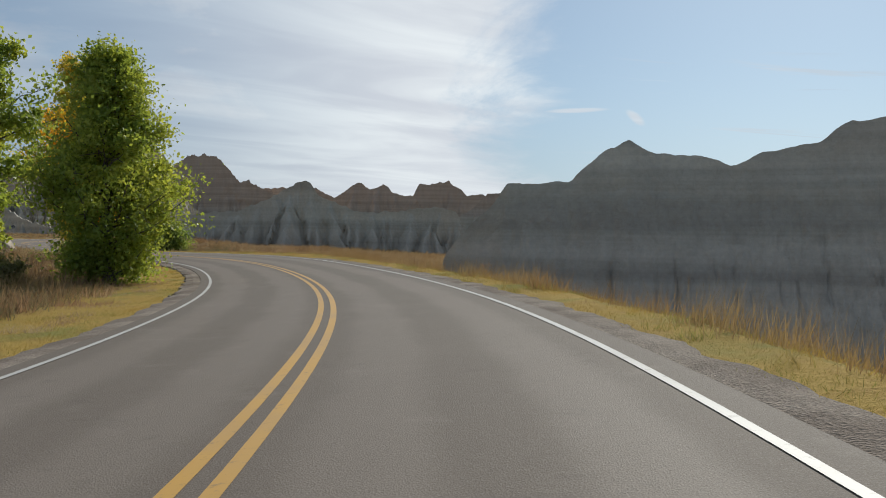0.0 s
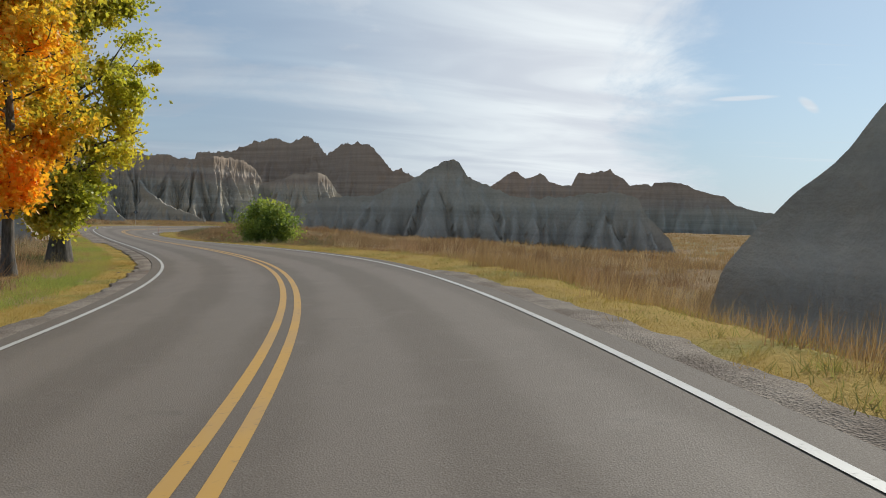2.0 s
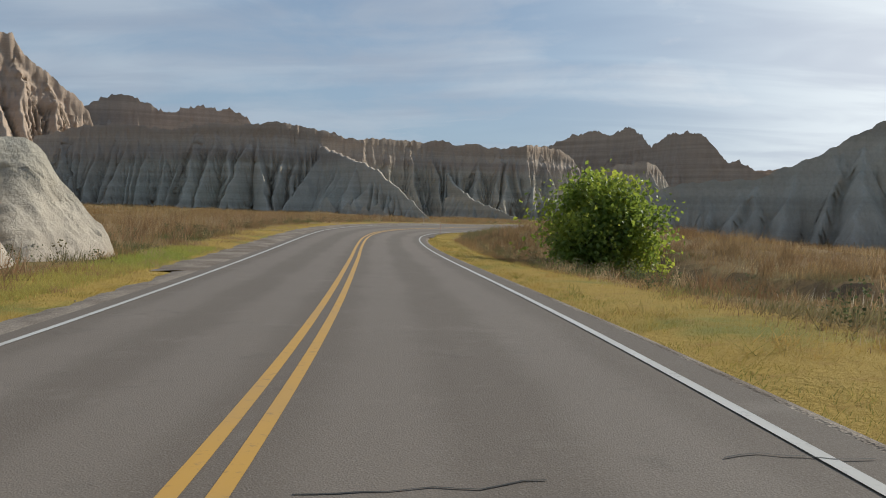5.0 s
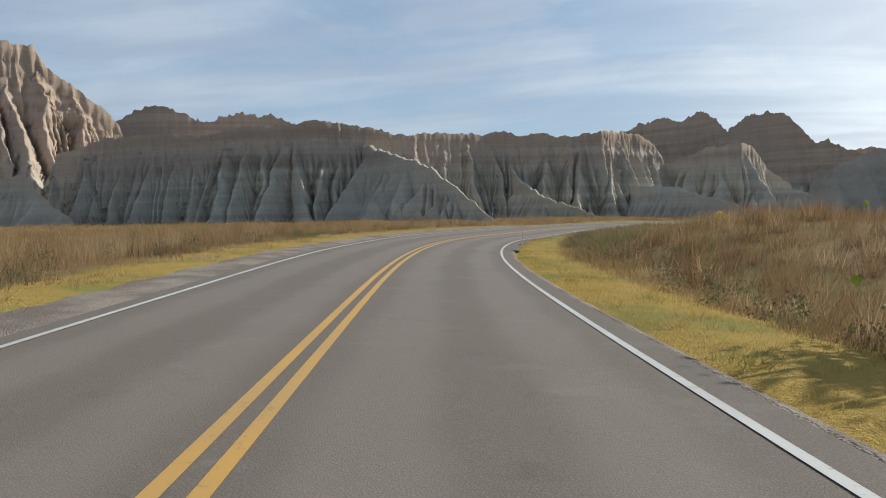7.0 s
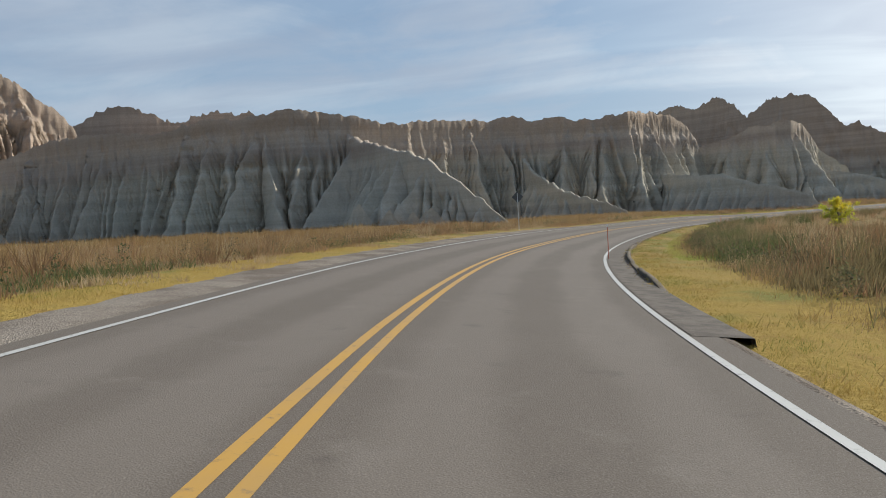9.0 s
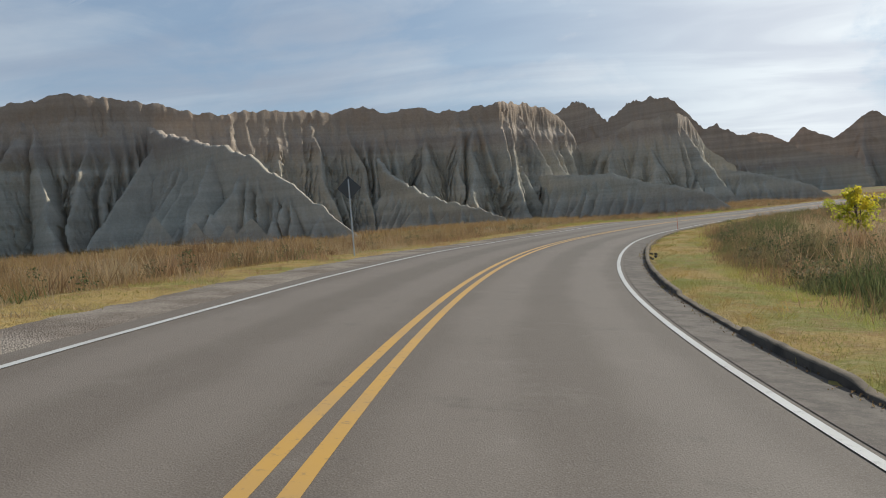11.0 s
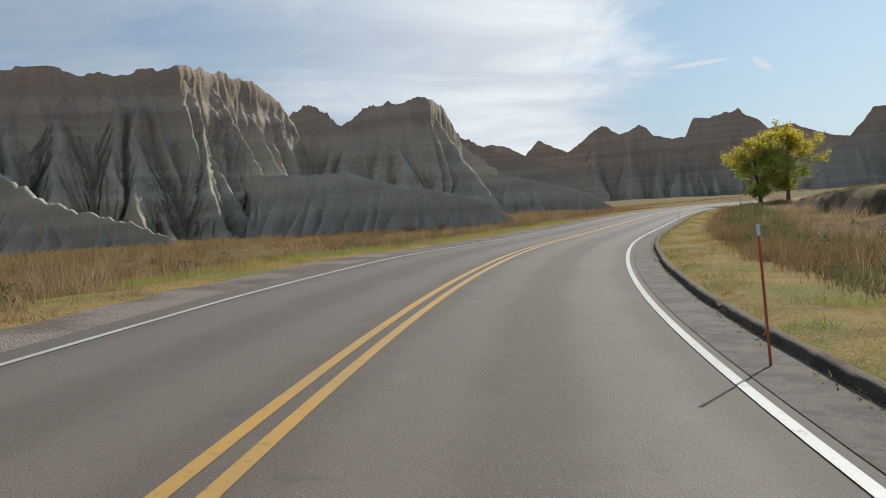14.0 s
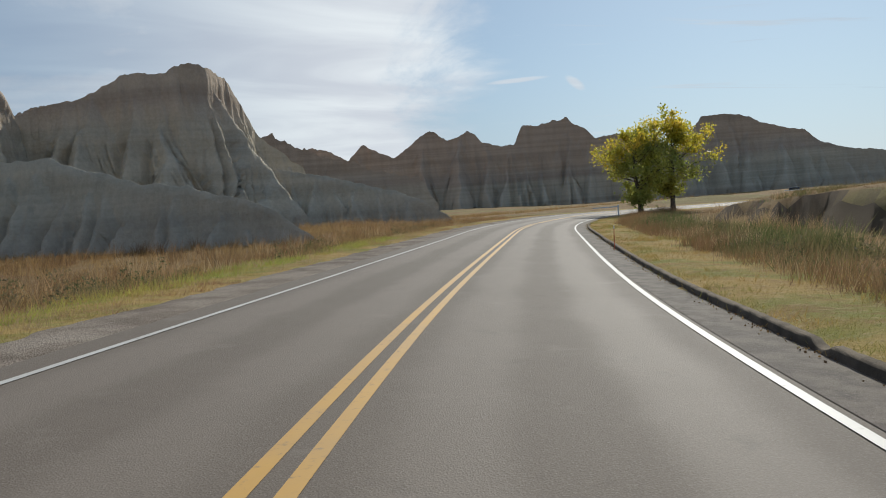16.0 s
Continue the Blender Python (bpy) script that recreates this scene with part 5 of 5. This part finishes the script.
    if len(mats) == 1:
        leaves_mesh(pts, leaf, rng, "crown", mats[0], root, "crown of small fluttering leaves")
    else:
        side = pts @ np.array(mats[2]) + rng.normal(0, 0.5, leaves) > mats[3]
        leaves_mesh(pts[side], leaf, rng, "crown", mats[0], root, "turned part of the crown")
        leaves_mesh(pts[~side], leaf, rng, "crown", mats[1], root, "greener part of the crown")
    return root


tree("cottonwood", -12.6, 32.4, 9.9, 4.4, 52000, [M_GREEN], "green cottonwood leafed down to the verge", seed=3, base=0.03, limbs=84, leaf=0.078, dense=0.9, cone=(4.3, 10.6))
tree("cottonwood", -18.2, 33.5, 10.6, 3.4, 15000, [M_GREEN], "thin cottonwood with some bare top branches", seed=8, base=0.12, limbs=34, leaf=0.098, bare=0.35, dense=0.85)
tree("cottonwood", -21.6, 50.9, 10.8, 3.0, 24000, [M_TURN], "cottonwood turned deep orange beside the road", seed=23, base=0.24, trunk_r=0.2, limbs=44, leaf=0.1, dense=0.9)
tree("cottonwood", -26.0, 59.2, 15.5, 3.9, 50000, [M_LIMELEAF, M_GOLD, (0.6, 0.4, -0.1), 0.2], "tall yellow-green cottonwood with a thick dark trunk", seed=5, base=0.1, trunk_r=0.42, limbs=70, leaf=0.105, dense=0.72)
tree("roadside_bush", -35.9, 103.0, 5.9, 4.9, 19000, [M_BUSH], "rounded green willow bush in dry grass", "bush", seed=13, base=0.04, stems=6, limbs=72, leaf=0.115, trunk_r=0.16, dense=0.95, dome=(3.95, 2.4, 3.3))
tree("sapling", -74.0, 194.4, 3.4, 1.3, 5600, [M_LIMELEAF], "small yellow-green sapling in the ditch", seed=14, base=0.05, stems=4, limbs=26, leaf=0.065, trunk_r=0.06, dense=0.8)
tree("cottonwood", -63.2, 296.2, 8.6, 4.4, 14000, [M_GOLD, M_OLIVE, (-0.5, 0.0, 1.0), 6.6], "autumn cottonwood with orange top beside the road", seed=17, base=0.16, limbs=40, leaf=0.12, trunk_r=0.26, dense=0.78)
tree("cottonwood", -59.4, 298.0, 9.6, 4.8, 13000, [M_GOLD, M_OLIVE, (0.5, 0.0, 1.0), 7.0], "open yellowing cottonwood beside the road", seed=19, base=0.16, limbs=40, leaf=0.12, trunk_r=0.26, dense=0.78)
for bx, by, bh, bs in ((-15.6, 30.2, 1.3, 41), (-19.5, 31.8, 1.7, 42), (-22.5, 35.5, 1.5, 43), (-17.0, 38.0, 1.6, 44)):
    tree("brush", bx, by, bh, 1.2, 2600, [M_BRUSH], "low grey-green brush under the trees", "bush", seed=bs, base=0.03, stems=4, limbs=16, leaf=0.06, trunk_r=0.05, dense=1.4)
build_grass()


# ---- roadside things ----
def box_bm(bm, cx, cy, cz, sx, sy, sz, bevel=0.0):
    made = bmesh.ops.create_cube(bm, size=1.0)["verts"]
    bmesh.ops.scale(bm, vec=(sx, sy, sz), verts=made)
    bmesh.ops.translate(bm, vec=(cx, cy, cz), verts=made)
    if bevel:
        bmesh.ops.bevel(bm, geom=list({e for v in made for e in v.link_edges}), offset=bevel, segments=2, affect="EDGES")
    return made


def on_land(x, y):
    return float(land_z(x, y)[0])


def warning_sign(x, y, turn):
    """A diamond plate on a steel post, its back to the road's lower end."""
    root = tagged(new("road_sign"), "grey diamond road sign on a steel post, seen from behind", "road sign")
    root.location, root.rotation_euler = (x, y, on_land(x, y) - 0.1), (0, 0, radians(turn))
    bm = bmesh.new()
    box_bm(bm, 0, 0, 1.4, 0.05, 0.035, 2.8, 0.006)
    part("post", bm, M_STEEL, root, "galvanised steel post")
    bm = bmesh.new()
    box_bm(bm, 0, 0, 0, 0.6, 0.006, 0.6, 0.002)
    bmesh.ops.rotate(bm, cent=(0, 0, 0), matrix=Matrix.Rotation(radians(45), 3, "Y"), verts=bm.verts)
    bmesh.ops.translate(bm, vec=(0, 0.03, 2.5), verts=bm.verts)
    plate = part("plate", bm, M_DARK, root, "unpainted dull back of the plate")
    for zz in (2.3, 2.66):
        bm = bmesh.new()
        bmesh.ops.create_cone(bm, cap_ends=True, segments=8, radius1=0.012, radius2=0.012, depth=0.07)
        bmesh.ops.rotate(bm, cent=(0, 0, 0), matrix=Matrix.Rotation(radians(90), 3, "X"), verts=bm.verts)
        bmesh.ops.translate(bm, vec=(0, 0.0, zz), verts=bm.verts)
        part("bolt", bm, M_STEEL, plate)


def snow_stake(x, y, tilt=1.0, tall=1.0):
    root = tagged(new("marker_stake"), "thin red marker stake with a pale top band", "marker stake", "stakes along the kerb")
    root.location, root.rotation_euler = (x, y, on_land(x, y) - 0.15), (radians(tilt), radians(tilt * 0.6), 0)
    bm = bmesh.new()
    bmesh.ops.create_cone(bm, cap_ends=True, segments=10, radius1=0.014, radius2=0.012, depth=1.55 * tall)
    bmesh.ops.translate(bm, vec=(0, 0, 0.775 * tall), verts=bm.verts)
    part("rod", bm, M_RED, root)
    bm = bmesh.new()
    bmesh.ops.create_cone(bm, cap_ends=True, segments=10, radius1=0.016, radius2=0.016, depth=0.10)
    bmesh.ops.translate(bm, vec=(0, 0, 1.55 * tall + 0.01), verts=bm.verts)
    part("reflector_band", bm, M_PALE, root, "pale reflective band")


warning_sign(-89.3, 164.8, 28)
for sx, sy, tl, high in ((-69.75, 139.9, 1.0, 1.0), (-83.75, 191.3, -1.5, 1.0), (-79.2, 242.2, 2.0, 0.66)):
    snow_stake(sx, sy, tl, high)


def parked_car(x, y, turn):
    """A white car standing far off beyond the ditch."""
    root = tagged(new("car"), "small white car parked far off in the grass", "car")
    root.location, root.rotation_euler = (x, y, on_land(x, y)), (0, 0, radians(turn))
    bm = bmesh.new()
    box_bm(bm, 0, 0, 0.62, 4.5, 1.8, 0.62, 0.12)
    part("body", bm, M_CARWHITE, root)
    bm = bmesh.new()
    vs = box_bm(bm, -0.2, 0, 1.2, 2.7, 1.6, 0.6)
    for v in vs:
        if v.co.z > 1.2:
            v.co.x = -0.2 + (v.co.x + 0.2) * 0.68
            v.co.y *= 0.85
    bmesh.ops.bevel(bm, geom=bm.edges[:], offset=0.07, segments=2, affect="EDGES")
    part("cabin", bm, M_GLASSY, root, "dark-windowed cabin")
    bm = bmesh.new()
    box_bm(bm, -0.2, 0, 1.52, 1.8, 1.36, 0.06, 0.02)
    part("roof", bm, M_CARWHITE, root)
    for wx in (-1.4, 1.4):
        for wy in (-0.85, 0.85):
            bm = bmesh.new()
            bmesh.ops.create_cone(bm, cap_ends=True, segments=20, radius1=0.33, radius2=0.33, depth=0.22)
            bmesh.ops.rotate(bm, cent=(0, 0, 0), matrix=Matrix.Rotation(radians(90), 3, "X"), verts=bm.verts)
            bmesh.ops.bevel(bm, geom=[e for e in bm.edges if len(e.link_faces) == 2], offset=0.03, segments=1, affect="EDGES")
            bmesh.ops.translate(bm, vec=(wx, wy, 0.33), verts=bm.verts)
            part("wheel", bm, M_TAR, root)
    for wy in (-0.6, 0.6):
        bm = bmesh.new()
        box_bm(bm, -2.22, wy, 0.75, 0.08, 0.3, 0.14, 0.02)
        part("tail_light", bm, M_RED, root)


def road_gate(x, y, turn):
    """A pale swing bar on a post."""
    root = tagged(new("road_gate"), "pale steel swing gate on one post", "gate")
    root.location, root.rotation_euler = (x, y, on_land(x, y) - 0.1), (0, 0, radians(turn))
    bm = bmesh.new()
    bmesh.ops.create_cone(bm, cap_ends=True, segments=12, radius1=0.07, radius2=0.07, depth=1.25)
    bmesh.ops.translate(bm, vec=(0, 0, 0.62), verts=bm.verts)
    part("post", bm, M_PALE, root)
    bm = bmesh.new()
    box_bm(bm, -1.25, 0, 1.08, 2.5, 0.06, 0.09, 0.01)
    part("bar", bm, M_PALE, root)


def stone(x, y, size, rng, mat, name, label, group):
    bm = bmesh.new()
    bmesh.ops.create_icosphere(bm, subdivisions=2, radius=1.0)
    ax = rng.uniform(0.6, 1.2, 3) * [1, 0.9, 0.55]
    o = rng.uniform(0, 50)
    for v in bm.verts:
        q = noise.noise(v.co * 1.6 + Vector((o, 0, 0))) * 0.45 + noise.noise(v.co * 4 + Vector((0, o, 0))) * 0.15
        v.co = Vector((v.co.x * ax[0], v.co.y * ax[1], v.co.z * ax[2])) * (1 + q) * size
    ob = part(name, bm, mat)
    ob.location = (x, y, on_land(x, y) + size * 0.12)
    ob.rotation_euler = (0, 0, rng.uniform(0, 6))
    tagged(ob, label, "stone", group)


parked_car(4.4, 407.0, 118)
road_gate(-66.3, 293.0, 4)
_r = np.random.default_rng(77)
for n in range(46):
    ss = _r.uniform(8, 262)
    oo = _r.uniform(3.95, 4.45) if ss < 48 and n % 2 else _r.uniform(-4.9, -3.95)
    q = at_road(np.array([ss]), oo)[0]
    stone(q[0], q[1], _r.uniform(0.025, 0.06), _r, M_GRAVEL, "stone", "small dusty stone on the road shoulder", "stones along the shoulder")
for n in range(16):
    q = at_road(np.array([190.0 + _r.normal(0, 0.9)]), 4.1 + abs(_r.normal(0, 0.25)))[0]
    stone(q[0], q[1], _r.uniform(0.04, 0.13), _r, M_TAR, "asphalt_chunk", "broken black asphalt chunk beside the kerb", "rubble of the broken kerb")
